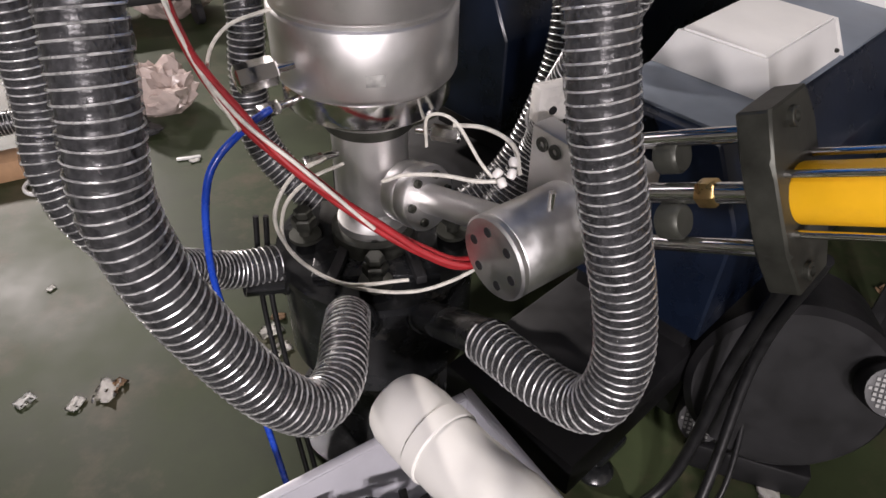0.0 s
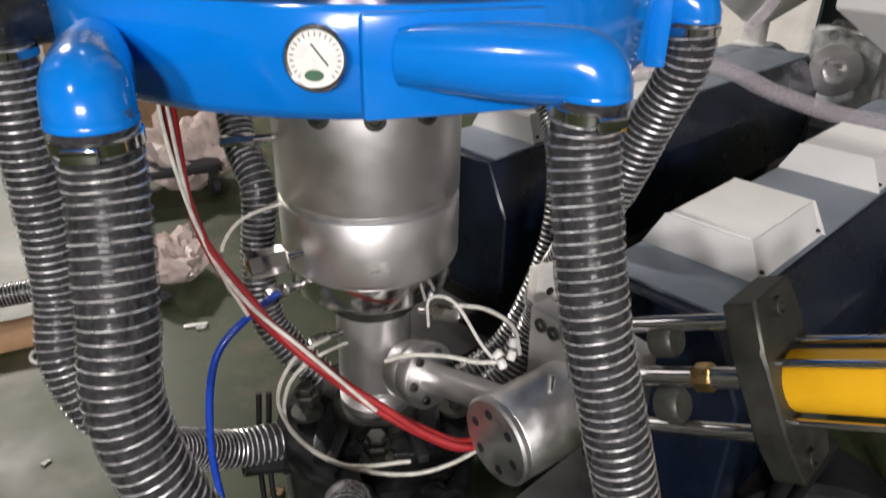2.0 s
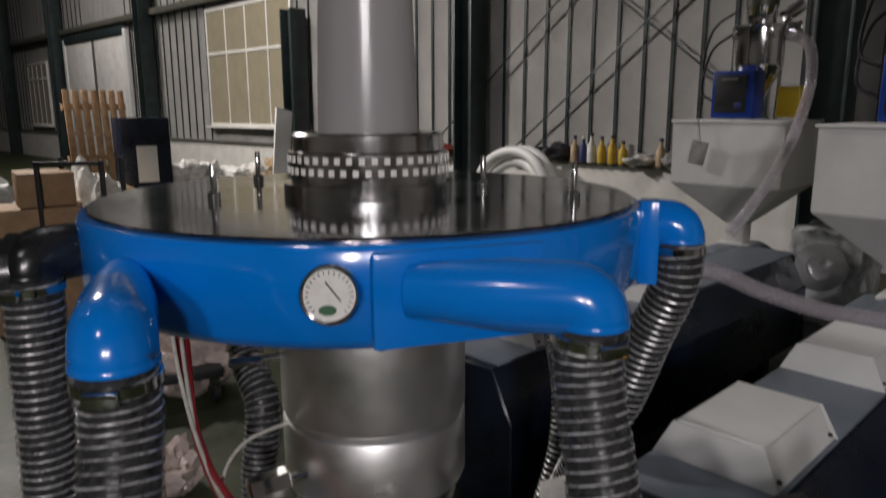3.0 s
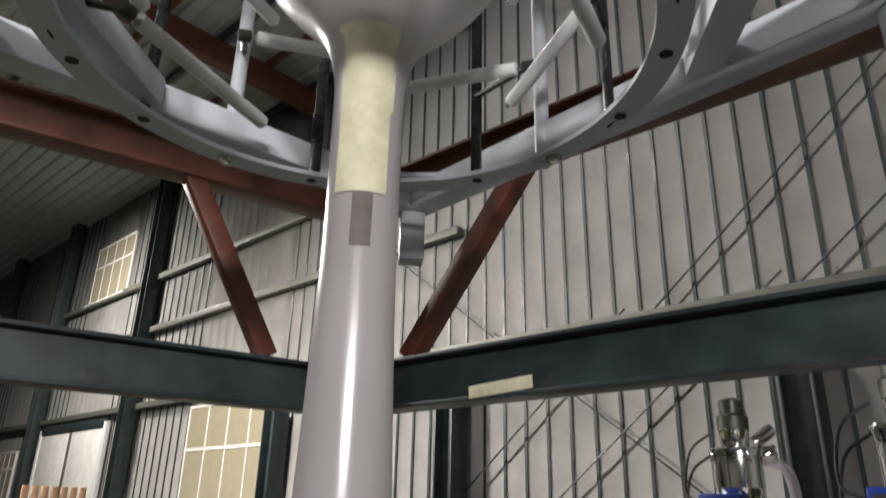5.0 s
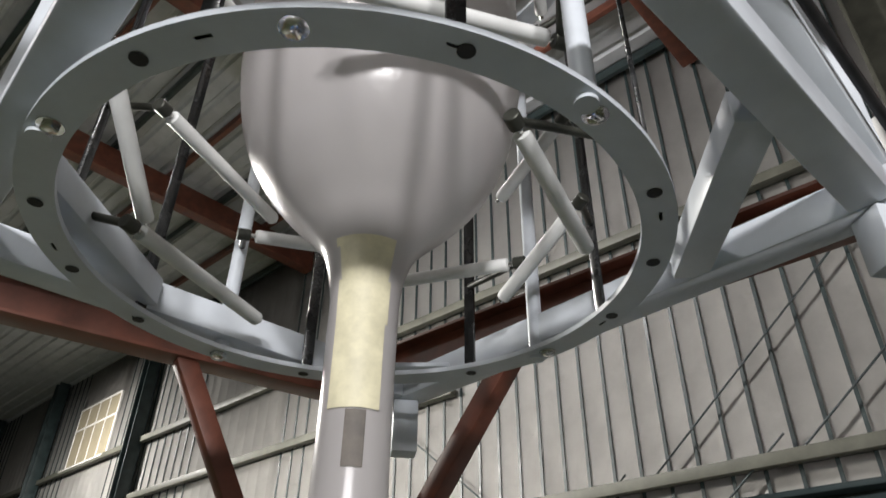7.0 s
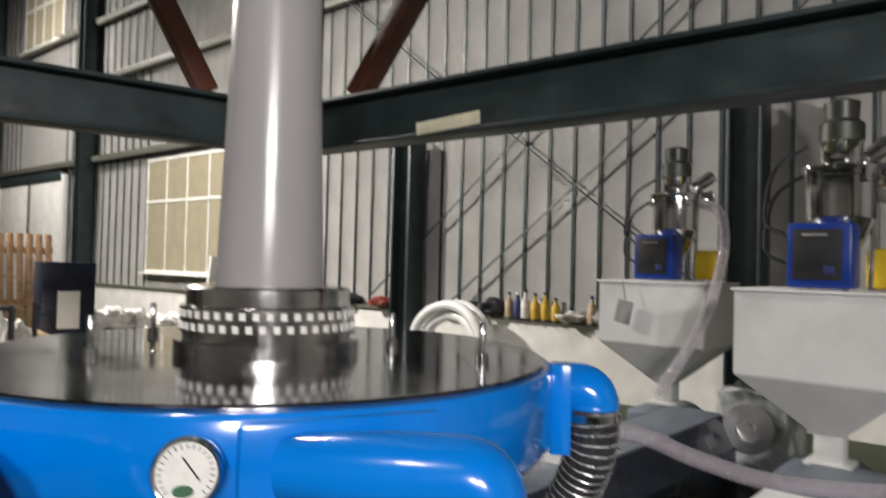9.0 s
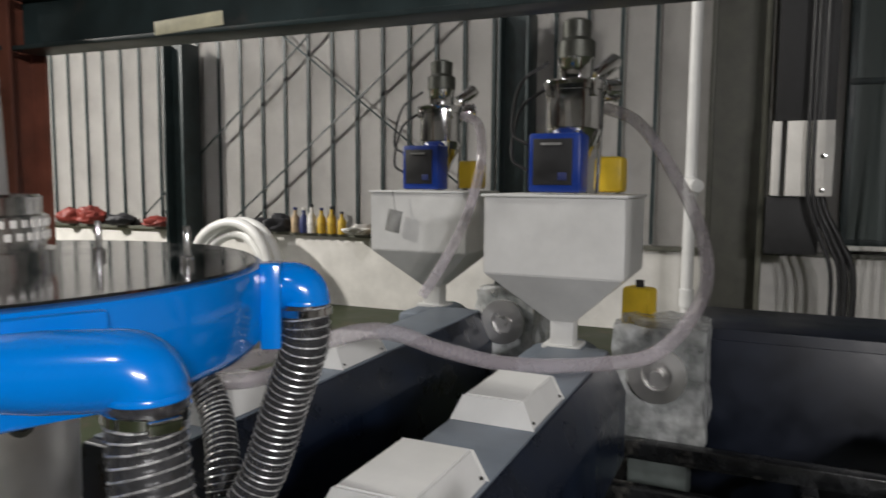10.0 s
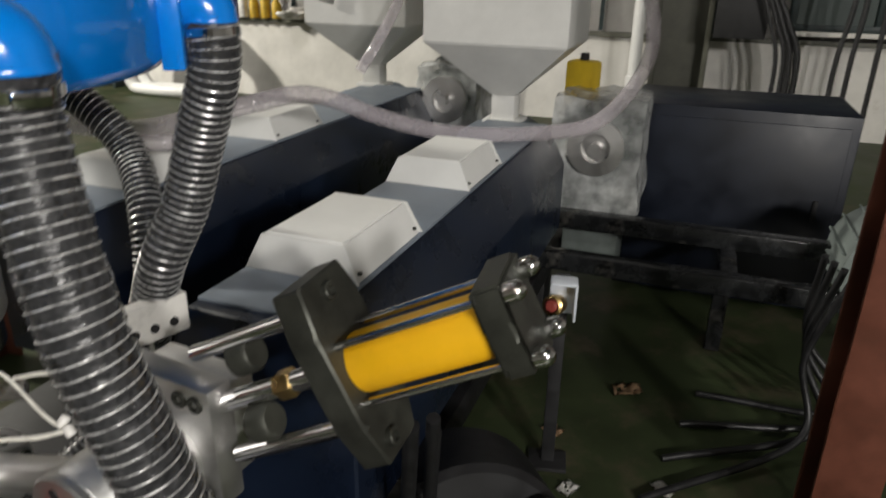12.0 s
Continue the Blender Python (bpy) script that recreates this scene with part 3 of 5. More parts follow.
def elbow(end, start, drop_r, material, dz=0.0):
    """A hose inlet: a pipe leaves the ring and turns down."""
    end, start = Vector((*end, 0)), Vector((*start, 0))
    way = (end - start).normalized()
    zc, q = ZT - 0.050 + dz, 0.020
    c = [start.lerp(end - way * q, k / 5) + Vector((0, 0, zc)) for k in range(6)]
    for k in range(1, 8):
        t = k / 7 * math.pi / 2
        c.append(end - way * q * (1 - math.sin(t)) + Vector((0, 0, zc - q * (1 - math.cos(t)))))
    c.append(end + Vector((0, 0, zc - 0.026)))
    bm = bmesh.new()
    sweep(bm, c, [drop_r * (0.80 + 0.2 * min(1, k / 3)) for k in range(len(c))], 32)
    e = part("hose_elbow", bm, material, ring)
    bm = bmesh.new()
    lathe(bm, [(drop_r * 1.0, 0), (drop_r * 1.025, 0.001), (drop_r * 1.025, 0.005), (drop_r * 1.0, 0.007)], 32, m=Matrix.Translation(end + Vector((0, 0, zc - 0.026))))
    part("elbow_rim", bm, material, e)
    return end + Vector((0, 0, zc - 0.026))


def polar(r, a):
    return (r * math.cos(radians(a)), r * math.sin(radians(a)))


ENDS = {}
for key, end, start, dz in (("R", (0.226, -0.505), (0.045, -0.445), 0.0), ("L", (-0.227, -0.548), (-0.286, -0.345), -0.010), ("K", polar(0.50, -16), polar(0.40, -14), 0.012),
                            ("W", polar(0.50, -153), polar(0.40, -160), 0.0), ("N", polar(0.50, 128), polar(0.40, 120), 0.0), ("E", polar(0.50, 62), polar(0.40, 50), 0.0)):
    ENDS[key] = elbow(end, start, 0.0385, BLACKP if key == "W" else BLUE, dz)
# bracket block at the ring's edge
bm = bmesh.new()
w = Vector((math.cos(radians(-20)), math.sin(radians(-20)), 0))
box(bm, w * (RR + 0.012) + Vector((0, 0, ZT - 0.060)), (0.03, 0.045, 0.128), rz=-20, bevel=0.003)
part("joint_block", bm, BLUE, ring)
bm = bmesh.new()
w = Vector((math.cos(radians(-77)), math.sin(radians(-77)), 0))
box(bm, w * (RR + 0.006) + Vector((0, 0, ZT - 0.060)), (0.014, 0.20, 0.108), rz=-77 , bevel=0.006)
part("cover_plate", bm, BLUE, ring)


def hose(ctrl, r, label, clamp=True, wrapped=True, pitch=0.0125):
    t = thing("air_hose", ctrl[0], label, "air hose", "air hoses of the ring")
    o = Vector(ctrl[0])
    path = [p - o for p in smooth_path(ctrl, pitch / 4)]
    bm = bmesh.new()
    rad = [r * (0.985 - 0.03 * (0.5 - 0.5 * math.cos(2 * math.pi * i / 4))) for i in range(len(path))]
    sweep(bm, path, rad, 22)
    part("sleeve", bm, HOSE, t, "black ribbed hose skin", smooth=60)
    # spiral wire
    bm = bmesh.new()
    side = None
    helix = []
    sub = 5
    for i in range(len(path) - 1):
        d = (path[i + 1] - path[i]).normalized()
        side = d.orthogonal().normalized() if side is None else (side - d * side.dot(d)).normalized()
        oo = d.cross(side)
        for k in range(sub):
            f = k / sub
            ph = 2 * math.pi * ((i + f) / 4)
            helix.append(path[i].lerp(path[i + 1], f) + (r + 0.0010) * (math.cos(ph) * side + math.sin(ph) * oo))
    sweep(bm, helix, 0.0013, 5)
    part("spiral_wire", bm, WIRE, t, "thin bright spiral wire")
    if wrapped:
        bm = bmesh.new()
        sp = path[::3]
        sweep(bm, sp, [r * 1.045 + 0.0008 * noise.noise(p * 40) for p in sp], 30, caps=False)
        for v in bm.verts:
            q = v.co * 70
            v.co += Vector((noise.noise(q), noise.noise(q + Vector((9, 0, 0))), noise.noise(q + Vector((0, 9, 0))))) * 0.0030
        part("film_wrap", bm, WRAP, t, "clear stretch film wound round the hose", smooth=32)
    if clamp:
        d = (path[6] - path[0]).normalized()
        bm = bmesh.new()
        lathe(bm, [(r * 1.09, -0.006), (r * 1.12, -0.005), (r * 1.12, 0.005), (r * 1.09, 0.006)], 32, m=axis_m(path[9], d))
        c = part("hose_clamp", bm, CHROME, t, "steel worm-drive hose clamp")
        bm = bmesh.new()
        q = axis_m(path[9], d)
        box(bm, (0, -r * 1.20, 0), (0.03, 0.012, 0.014), bevel=0.002, m=q)
        part("screw_housing", bm, CHROME, c)
    return t


def down(p, *more):
    return [p + Vector((0, 0, 0.015)), p - Vector((0, 0, 0.06))] + [Vector(q) for q in more]


HL = "black ribbed air hose with bright spiral wire"
hose(down(ENDS["L"], (-0.226, -0.588, 1.188), (-0.230, -0.608, 1.101), (-0.211, -0.615, 1.008), (-0.176, -0.606, 0.901), (-0.129, -0.595, 0.797), (-0.085, -0.565, 0.725), (-0.055, -0.500, 0.700), (-0.048, -0.41, 0.69), (-0.046, -0.33, 0.66)), 0.036, HL + ", bent to the drum")
hose(down(ENDS["R"], (0.240, -0.555, 1.155), (0.268, -0.58, 1.033), (0.297, -0.600, 0.909), (0.303, -0.612, 0.826), (0.283, -0.612, 0.758), (0.252, -0.570, 0.725), (0.209, -0.510, 0.715), (0.165, -0.435, 0.70)), 0.036, HL + ", looped under the die")
hose(down(ENDS["W"], (-0.448, -0.237, 1.04), (-0.451, -0.269, 0.923), (-0.422, -0.274, 0.82), (-0.373, -0.224, 0.70), (-0.330, -0.15, 0.62), (-0.278, -0.10, 0.57), (-0.20, -0.06, 0.55)), 0.036, HL + ", beside the floor")
hose(down(ENDS["N"], (-0.27, 0.25, 1.10), (-0.226, 0.168, 1.004), (-0.236, 0.143, 0.86), (-0.228, 0.12, 0.74), (-0.18, 0.10, 0.66), (-0.12, 0.08, 0.60)), 0.034, HL + ", behind the die")
hose(down(ENDS["K"], (0.46, -0.10, 1.22), (0.43, -0.07, 1.10), (0.385, -0.05, 1.0), (0.36, 0.03, 0.85), (0.35, 0.08, 0.72), (0.28, 0.06, 0.60), (0.18, 0.04, 0.52)), 0.036, HL + ", beside the extruder")
hose(down(ENDS["E"], (0.36, 0.34, 1.18), (0.404, 0.286, 1.10), (0.402, 0.18, 1.0), (0.38, 0.14, 0.85), (0.30, 0.12, 0.65), (0.17, 0.09, 0.55)), 0.032, HL + ", behind the extruder head")

# black coupling at the ring's far side
bm = bmesh.new()
lathe(bm, [(0.04, 0), (0.052, 0.002), (0.052, 0.03), (0.046, 0.032), (0.046, 0.07), (0.055, 0.072), (0.055, 0.10), (0.04, 0.102)], 32, m=axis_m((-0.445, -0.21, 1.375), (-0.93, -0.2, 0)))
part("inlet_coupling", bm, BLACKP, ring, "black pipe coupling")

# ---- black drum under the die ----
drum = thing("air_drum", (0.005, 0, 0), "black enamelled air distribution drum on legs under the die", "drum")
bm = bmesh.new()
lathe(bm, [(0.205, 0.30), (0.205, 0.53), (0.214, 0.532), (0.214, 0.55), (0.10, 0.552), (0.10, 0.50)], 72)
part("drum_body", bm, BLACKP, drum)
bm = bmesh.new()
lathe(bm, [(0.23, 0.0), (0.23, 0.02), (0.14, 0.022), (0.14, 0.28), (0.20, 0.30)], 48)
part("pedestal", bm, BLACKP, drum)
for a, r in ((-92, 0.15), (178, 0.15), (88, 0.15), (0, 0.16)):
    p = Vector((r * math.cos(radians(a)), r * math.sin(radians(a)), 0.563))
    bm = bmesh.new()
    lathe(bm, [(0.034, 0), (0.034, 0.008), (0.014, 0.009), (0.014, 0.03)], 24, m=Matrix.Translation(p))
    bolt(bm, p + Vector((0, 0, 0.03)), (0, 0, 1), 0.026, 0.024)
    bolt(bm, p + Vector((0, 0, 0.056)), (0, 0, 1), 0.019, 0.016)
    part("anchor_bolt", bm, OLIVE, drum)
bm = bmesh.new()
box(bm, (0, 0, 0.5575), (0.255, 0.255, 0.011), rz=-2, bevel=0.002)
part("clamp_plate", bm, BLACKP, drum)
for a in (-135, -48):
    w = Vector((math.cos(radians(a)), math.sin(radians(a)), 0))
    bm = bmesh.new()
    box(bm, w * 0.10 + Vector((0, 0, 0.573)), (0.17, 0.022, 0.020), rz=a + 30 if a < -90 else a - 30, bevel=0.003)
    part("clamp_bar", bm, BLACKM, drum)


def stub(place, way, n, r=0.033):
    bm = bmesh.new()
    lathe(bm, [(r * 1.12, 0), (r * 1.12, 0.02), (r, 0.024), (r, n), (r * 0.9, n), (r * 0.9, 0.03), (0, 0.03)], 28, m=axis_m(place, way))
    return part("hose_stub", bm, BLACKP, drum)


stub((-0.03, -0.19, 0.50), (-0.02, -0.14, 0.16), 0.17)
stub((0.085, -0.18, 0.50), (0.080, -0.255, 0.20), 0.355)
stub((-0.18, -0.05, 0.50), (-1, -0.3, 0.2), 0.1)
stub((0.17, 0.03, 0.47), (1, 0.2, 0.3), 0.1)

# machine foot
foot = thing("levelling_foot", (0.505, -0.245, 0), "black round levelling foot under the machine frame", "machine foot")
bm = bmesh.new()
lathe(bm, [(0.045, 0), (0.046, 0.012), (0.03, 0.03), (0.012, 0.034), (0.012, 0.10)], 28)
part("pad", bm, BLACKP, foot)
bm = bmesh.new()
box(bm, (0, 0, 0.115), (0.10, 0.075, 0.03), rz=ROT, bevel=0.008)
part("foot_plate", bm, BLACKP, foot)


# ---- extruders ----
def loc(o, s, n, z):
    """A place s along the extruder, n to its left, from its start o."""
    return Vector((o[0], o[1], 0)) + U * s - V * n + Vector((0, 0, z))


def trapezoid_guard(place, n, group):
    """A folded white sheet guard over a heater zone."""
    t = thing("heater_guard", place, "white folded sheet-metal heater guard on the barrel cover", "guard", group, rz=ROT)
    w0, w1, h = 0.118, 0.086, 0.074
    bm = bmesh.new()
    a = [(0, -w0, 0), (0.012, -w1, h), (0.012, w1, h), (0, w0, 0)]
    b = [(n, -w0, 0), (n - 0.012, -w1, h), (n - 0.012, w1, h), (n, w0, 0)]
    va, vb = [bm.verts.new(p) for p in a], [bm.verts.new(p) for p in b]
    for i in range(3):
        bm.faces.new((va[i], va[i + 1], vb[i + 1], vb[i]))
    bm.faces.new(va)
    bm.faces.new(vb[::-1])
    bmesh.ops.recalc_face_normals(bm, faces=bm.faces[:])
    bmesh.ops.bevel(bm, geom=[e for e in bm.edges if len(e.link_faces) == 2], offset=0.004, segments=2, affect="EDGES")
    part("guard_shell", bm, WHITEP, t, smooth=30)
    for x, q in ((-0.001, -0.004), (n + 0.001, 0.004)):
        bm = bmesh.new()
        hull(bm, [(x + d + (0.012 if x < 0 else -0.012) * k, y * (w0 + 0.006 - k * 0.034), k * (h - 0.003)) for k in (0, 1) for y in (-1, 1) for d in (0, q)])
        part("end_flange", bm, WHITEP, t, smooth=0)
    for s in (0.02, n - 0.02):
        for y in (-1, 1):
            bm = bmesh.new()
            lathe(bm, [(0.006, 0), (0.006, 0.004), (0.003, 0.006)], 10, m=Matrix.Translation((s, y * 0.113, 0.012)))
            part("screw", bm, OLIVE, t)
    return t


def extruder(o, length, z, label, group, guards):
    t = thing("extruder", loc(o, 0, 0, 0), label, "extruder", "extruders", rz=ROT)
    bm = bmesh.new()
    prof = [(-0.20, 0.48), (-0.20, z - 0.15), (-0.128, z - 0.006), (0.128, z - 0.006), (0.20, z - 0.15), (0.20, 0.48)]
    va = [bm.verts.new((0.42, y, h)) for y, h in prof]
    vb = [bm.verts.new((length, y, h)) for y, h in prof]
    for i in range(6):
        j = (i + 1) % 6
        bm.faces.new((va[i], va[j], vb[j], vb[i]))
    bm.faces.new(va[::-1])
    bm.faces.new(vb)
    bmesh.ops.recalc_face_normals(bm, faces=bm.faces[:])
    bmesh.ops.bevel(bm, geom=bm.edges[:], offset=0.005, segments=1, affect="EDGES")
    part("barrel_cover", bm, NAVY, t, smooth=30)
    bm = bmesh.new()
    box(bm, ((length + 0.44) / 2, 0, z - 0.003), (length - 0.46, 0.25, 0.008), bevel=0.002)
    part("cover_top", bm, GREYB, t, "blue-grey sheet along the cover's top")
    bm = bmesh.new()
    box(bm, (length / 2 + 0.35, 0, 0.30), (length + 0.5, 0.34, 0.10), bevel=0.006)
    box(bm, (0.62, 0.13, 0.17), (0.09, 0.06, 0.22), bevel=0.006)
    box(bm, (0.62, -0.13, 0.17), (0.09, 0.06, 0.22), bevel=0.006)
    box(bm, (length, 0, 0.13), (0.12, 0.34, 0.26), bevel=0.006)
    part("base_frame", bm, SOOT, t)
    for s in (0.56, length - 0.3):
        bm = bmesh.new()
        box(bm, (s, 0, 0.41), (0.08, 0.30, 0.16), bevel=0.004)
        part("support", bm, SOOT, t)
    for s in guards:
        trapezoid_guard(loc(o, s, 0, z + 0.002), 0.31, group)
    return t


OA = (0.168, -0.379)
OB = (-0.10, 0.42)
ZG = 0.905
extruder(OA, 2.25, ZG, "navy extruder with a covered barrel and a black base frame", "guards on the near barrel", (0.60, 1.26))
extruder(OB, 2.6, ZG, "navy extruder with a covered barrel, further back", "guards on the far barrel", (0.62, 1.27))


def hopper(o, s, off, label):
    c = loc(o, s, off, 0)
    t = thing("material_hopper", c, label, "hopper", "material hoppers", rz=ROT)
    d, w = 0.24, 0.29
    z0, z1, z2 = 0.975, 1.195, 1.515
    bm = bmesh.new()
    lo = [bm.verts.new((x * 0.05, y * 0.05, z0)) for x, y in ((-1, -1), (1, -1), (1, 1), (-1, 1))]
    mi = [bm.verts.new((x * d, y * w, z1)) for x, y in ((-1, -1), (1, -1), (1, 1), (-1, 1))]
    hi = [bm.verts.new((x * d, y * w, z2)) for x, y in ((-1, -1), (1, -1), (1, 1), (-1, 1))]
    for a, b in ((lo, mi), (mi, hi)):
        for k in range(4):
            bm.faces.new((a[k], a[(k + 1) % 4], b[(k + 1) % 4], b[k]))
    bm.faces.new(hi)
    bm.faces.new(lo[::-1])
    bmesh.ops.bevel(bm, geom=bm.edges[:], offset=0.004, segments=2, affect="EDGES")
    part("hopper_body", bm, WHITEP, t, smooth=30)
    bm = bmesh.new()
    box(bm, (0, 0, z2 + 0.006), (2 * d + 0.02, 2 * w + 0.02, 0.012), bevel=0.003)
    part("lid", bm, WHITEP, t)
    bm = bmesh.new()
    box(bm, (0, 0, 0.925), (0.10, 0.10, 0.12), bevel=0.004)
    box(bm, (0, 0, 0.868), (0.15, 0.16, 0.016), bevel=0.003)
    part("throat", bm, WHITEP, t)
    bm = bmesh.new()
    lathe(bm, [(0.13, 0.28), (0.145, 0.30), (0.145, 0.50), (0.12, 0.52), (0.12, 0.56), (0.06, 0.57)], 32, m=axis_m((0.0, 0, 0.70), (1, 0, 0)) @ Matrix.Translation((0, 0, -0.25)))
    box(bm, (0.02, 0, 0.66), (0.3, 0.36, 0.34), bevel=0.03)
    part("feed_housing", bm, GREYB, t)
    return t


hopA = hopper(OA, 2.46, 0.11, "white square material hopper with a pyramid outlet")
hopB = hopper(OB, 2.85, 0.26, "white square material hopper with a hanging tag")


def loader(o, s, off, label, filter_at):
    """A vacuum loader with its blue control box, on a hopper's lid."""
    c = loc(o, s, off, 1.528)
    t = thing("vacuum_loader", c, label, "vacuum loader", "vacuum loaders", rz=ROT)
    bm = bmesh.new()
    lathe(bm, [(0.03, 0.06), (0.05, 0.12), (0.100, 0.22), (0.102, 0.235), (0.102, 0.36), (0.108, 0.362), (0.108, 0.378), (0.10, 0.38)], 40)
    part("body", bm, CHROME, t, "polished stainless loader body")
    bm = bmesh.new()
    lathe(bm, [(0.112, 0.378), (0.114, 0.39), (0.09, 0.40), (0.06, 0.405), (0.062, 0.47), (0.066, 0.475)], 40)
    part("cover", bm, CHROME, t)
    bm = bmesh.new()
    lathe(bm, [(0.066, 0.475), (0.066, 0.53), (0.050, 0.545), (0.052, 0.60), (0.03, 0.612)], 32)
    part("motor", bm, OLIVE, t, "dark motor cap")
    bm = bmesh.new()
    lathe(bm, [(0.035, 0), (0.04, 0.01), (0.04, 0.05), (0.045, 0.055)], 24, m=axis_m((0.07, -0.08, 0.37), (0.5, -0.6, 0.05)))
    lathe(bm, [(0.028, 0), (0.03, 0.01), (0.03, 0.10), (0.026, 0.11)], 24, m=axis_m((0.08, -0.05, 0.42), (0.5, -0.6, 0.6)))
    part("inlet", bm, CHROME, t)
    for k in range(4):
        a = radians(20 + 90 * k)
        bm = bmesh.new()
        rod(bm, (0.085 * math.cos(a), 0.085 * math.sin(a), 0.0), (0.092 * math.cos(a), 0.092 * math.sin(a), 0.24), 0.008, seg=10)
        part("leg", bm, CHROME, t)
        bm = bmesh.new()
        box(bm, (0.112 * math.cos(a + 0.5), 0.112 * math.sin(a + 0.5), 0.365), (0.014, 0.02, 0.06), rz=math.degrees(a + 0.5), bevel=0.003)
        part("latch", bm, CHROME, t)
    bm = bmesh.new()
    box(bm, (-0.13, 0.02, 0.105), (0.12, 0.18, 0.20), bevel=0.010)
    box_ = part("control_box", bm, BLUEBOX, t, "blue control box")
    bm = bmesh.new()
    box(bm, (-0.191, 0.025, 0.108), (0.006, 0.135, 0.155), bevel=0.002)
    part("panel", bm, BLACKM, box_, "dark control panel")
    bm = bmesh.new()
    box(bm, (-0.195, 0.03, 0.168), (0.004, 0.07, 0.008))
    part("label_bar", bm, CLUT[6], box_)
    bm = bmesh.new()
    box(bm, (-0.195, -0.01, 0.06), (0.004, 0.030, 0.026), bevel=0.001)
    part("switch", bm, CLUT[5], box_)
    bm = bmesh.new()
    box(bm, filter_at, (0.12, 0.10, 0.13), bevel=0.014)
    part("filter_box", bm, YPLAST, t, "yellow plastic filter housing")
    t.scale = (1.2, 1.2, 1.2)
    for dz in (0.08, 0.17):
        bm = bmesh.new()
        sweep(bm, smooth_path([(-0.13, 0.13, dz), (-0.10, 0.20, dz + 0.05), (-0.04, 0.19, dz + 0.22), (0.0, 0.10, dz + 0.30)], 0.02), 0.006, 8)
        part("cable", bm, BLACKC, t)
    return t


loader(OA, 2.48, 0.09, "stainless vacuum loader with a blue control box on the hopper", (0.12, -0.11, 0.07))
loader(OB, 2.88, 0.24, "stainless vacuum loader with a blue control box and yellow filter", (0.03, -0.15, 0.075))

# ---- extruder head and screen changer ----
head = thing("melt_adapter", (0.187, -0.338, 0.776), "turned aluminium melt adapter cylinder with bolt holes", "melt adapter")
wd = Vector((0.86, 0.51, 0.03)).normalized()
am = axis_m((0, 0, 0), wd)
bm = bmesh.new()
lathe(bm, [(0.070, 0.0), (0.074, 0.004), (0.074, 0.012), (0.072, 0.014), (0.0735, 0.016), (0.0735, 0.165)], 72, m=am)
part("cylinder", bm, ALU, head)
for k in range(6):
    a = radians(60 * k + 12)
    bm = bmesh.new()
    lathe(bm, [(0.0085, -0.0012), (0.0085, 0.003), (0, 0.003)], 16, m=am @ Matrix.Translation((0.048 * math.cos(a), 0.048 * math.sin(a), 0)))
    part("bolt_hole", bm, BLACKM, head)
bm = bmesh.new()
rod(bm, (0.09, 0.03, 0.06), (0.09, 0.03, 0.105), 0.006)
part("sensor_pin", bm, STEEL2, head)

blk = thing("screen_changer", (0.185, -0.338, 0.79), "steel screen changer block with socket bolts", "screen changer")
for s, th, w, h, z in ((0.185, 0.045, 0.21, 0.20, 0.025), (0.245, 0.05, 0.17, 0.16, 0.02)):
    bm = bmesh.new()
    box(bm, (0, 0, 0), (w, h, th), bevel=0.005, m=axis_m(wd * s + Vector((0, 0, z)), wd))
    part("plate", bm, STEEL, blk)
for y in (-0.075, -0.045, 0.05, 0.08):
    for z in (0.10, -0.055):
        bm = bmesh.new()
        socket_bolt(bm, wd * 0.163 + Vector((-wd.y, wd.x, 0)) * -y + Vector((0, 0, z)), -wd, 0.013, 0.008)
        part("socket_bolt", bm, OLIVE, blk)
# flanged pipe from the neck to the adapter
pf = thing("melt_pipe", (0.06, -0.06, 0.72), "flanged steel melt pipe between die neck and adapter", "pipe")
pw = (Vector((0.245, -0.275, 0.785)) - Vector((0.06, -0.06, 0.72)))
pm = axis_m((0, 0, 0), pw)
for z0, z1, r in ((0.0, 0.034, 0.058), (0.039, 0.070, 0.062)):
    bm = bmesh.new()
    lathe(bm, [(r, z0), (r + 0.002, z0 + 0.003), (r + 0.002, z1 - 0.003), (r, z1)], 40, m=pm)
    part("flange", bm, STEEL, pf)
bm = bmesh.new()
lathe(bm, [(0.028, 0), (0.028, 0.27)], 32, m=pm)
part("pipe", bm, STEEL, pf)
for k in range(6):
    a = radians(60 * k)
    bm = bmesh.new()
    socket_bolt(bm, pm @ Vector((0.046 * math.cos(a), 0.046 * math.sin(a), 0.070)), pw, 0.008, 0.008)
    part("bolt", bm, OLIVE, pf)

# hydraulic cylinder of the screen changer
cyl = thing("hydraulic_cylinder", (0.468, -0.402, 0.938), "yellow hydraulic cylinder with tie rods and dark clamp plates", "hydraulic cylinder")
cw = Vector((0.575, -0.675, 0.455)).normalized()
cn = cw.cross(Vector((0, 0, 1))).normalized()
cu = cn.cross(cw)
cm = Matrix((cw, -cn, cu)).transposed().to_4x4()
for y, z, r in ((0.012, 0.078, 0.012), (0.0, 0.0, 0.0155), (-0.008, -0.078, 0.012)):
    bm = bmesh.new()
    rod(bm, cm @ Vector((-0.13, y, z)), cm @ Vector((0.10, y, z)), r, seg=20)
    part("rod", bm, CHROME, cyl)
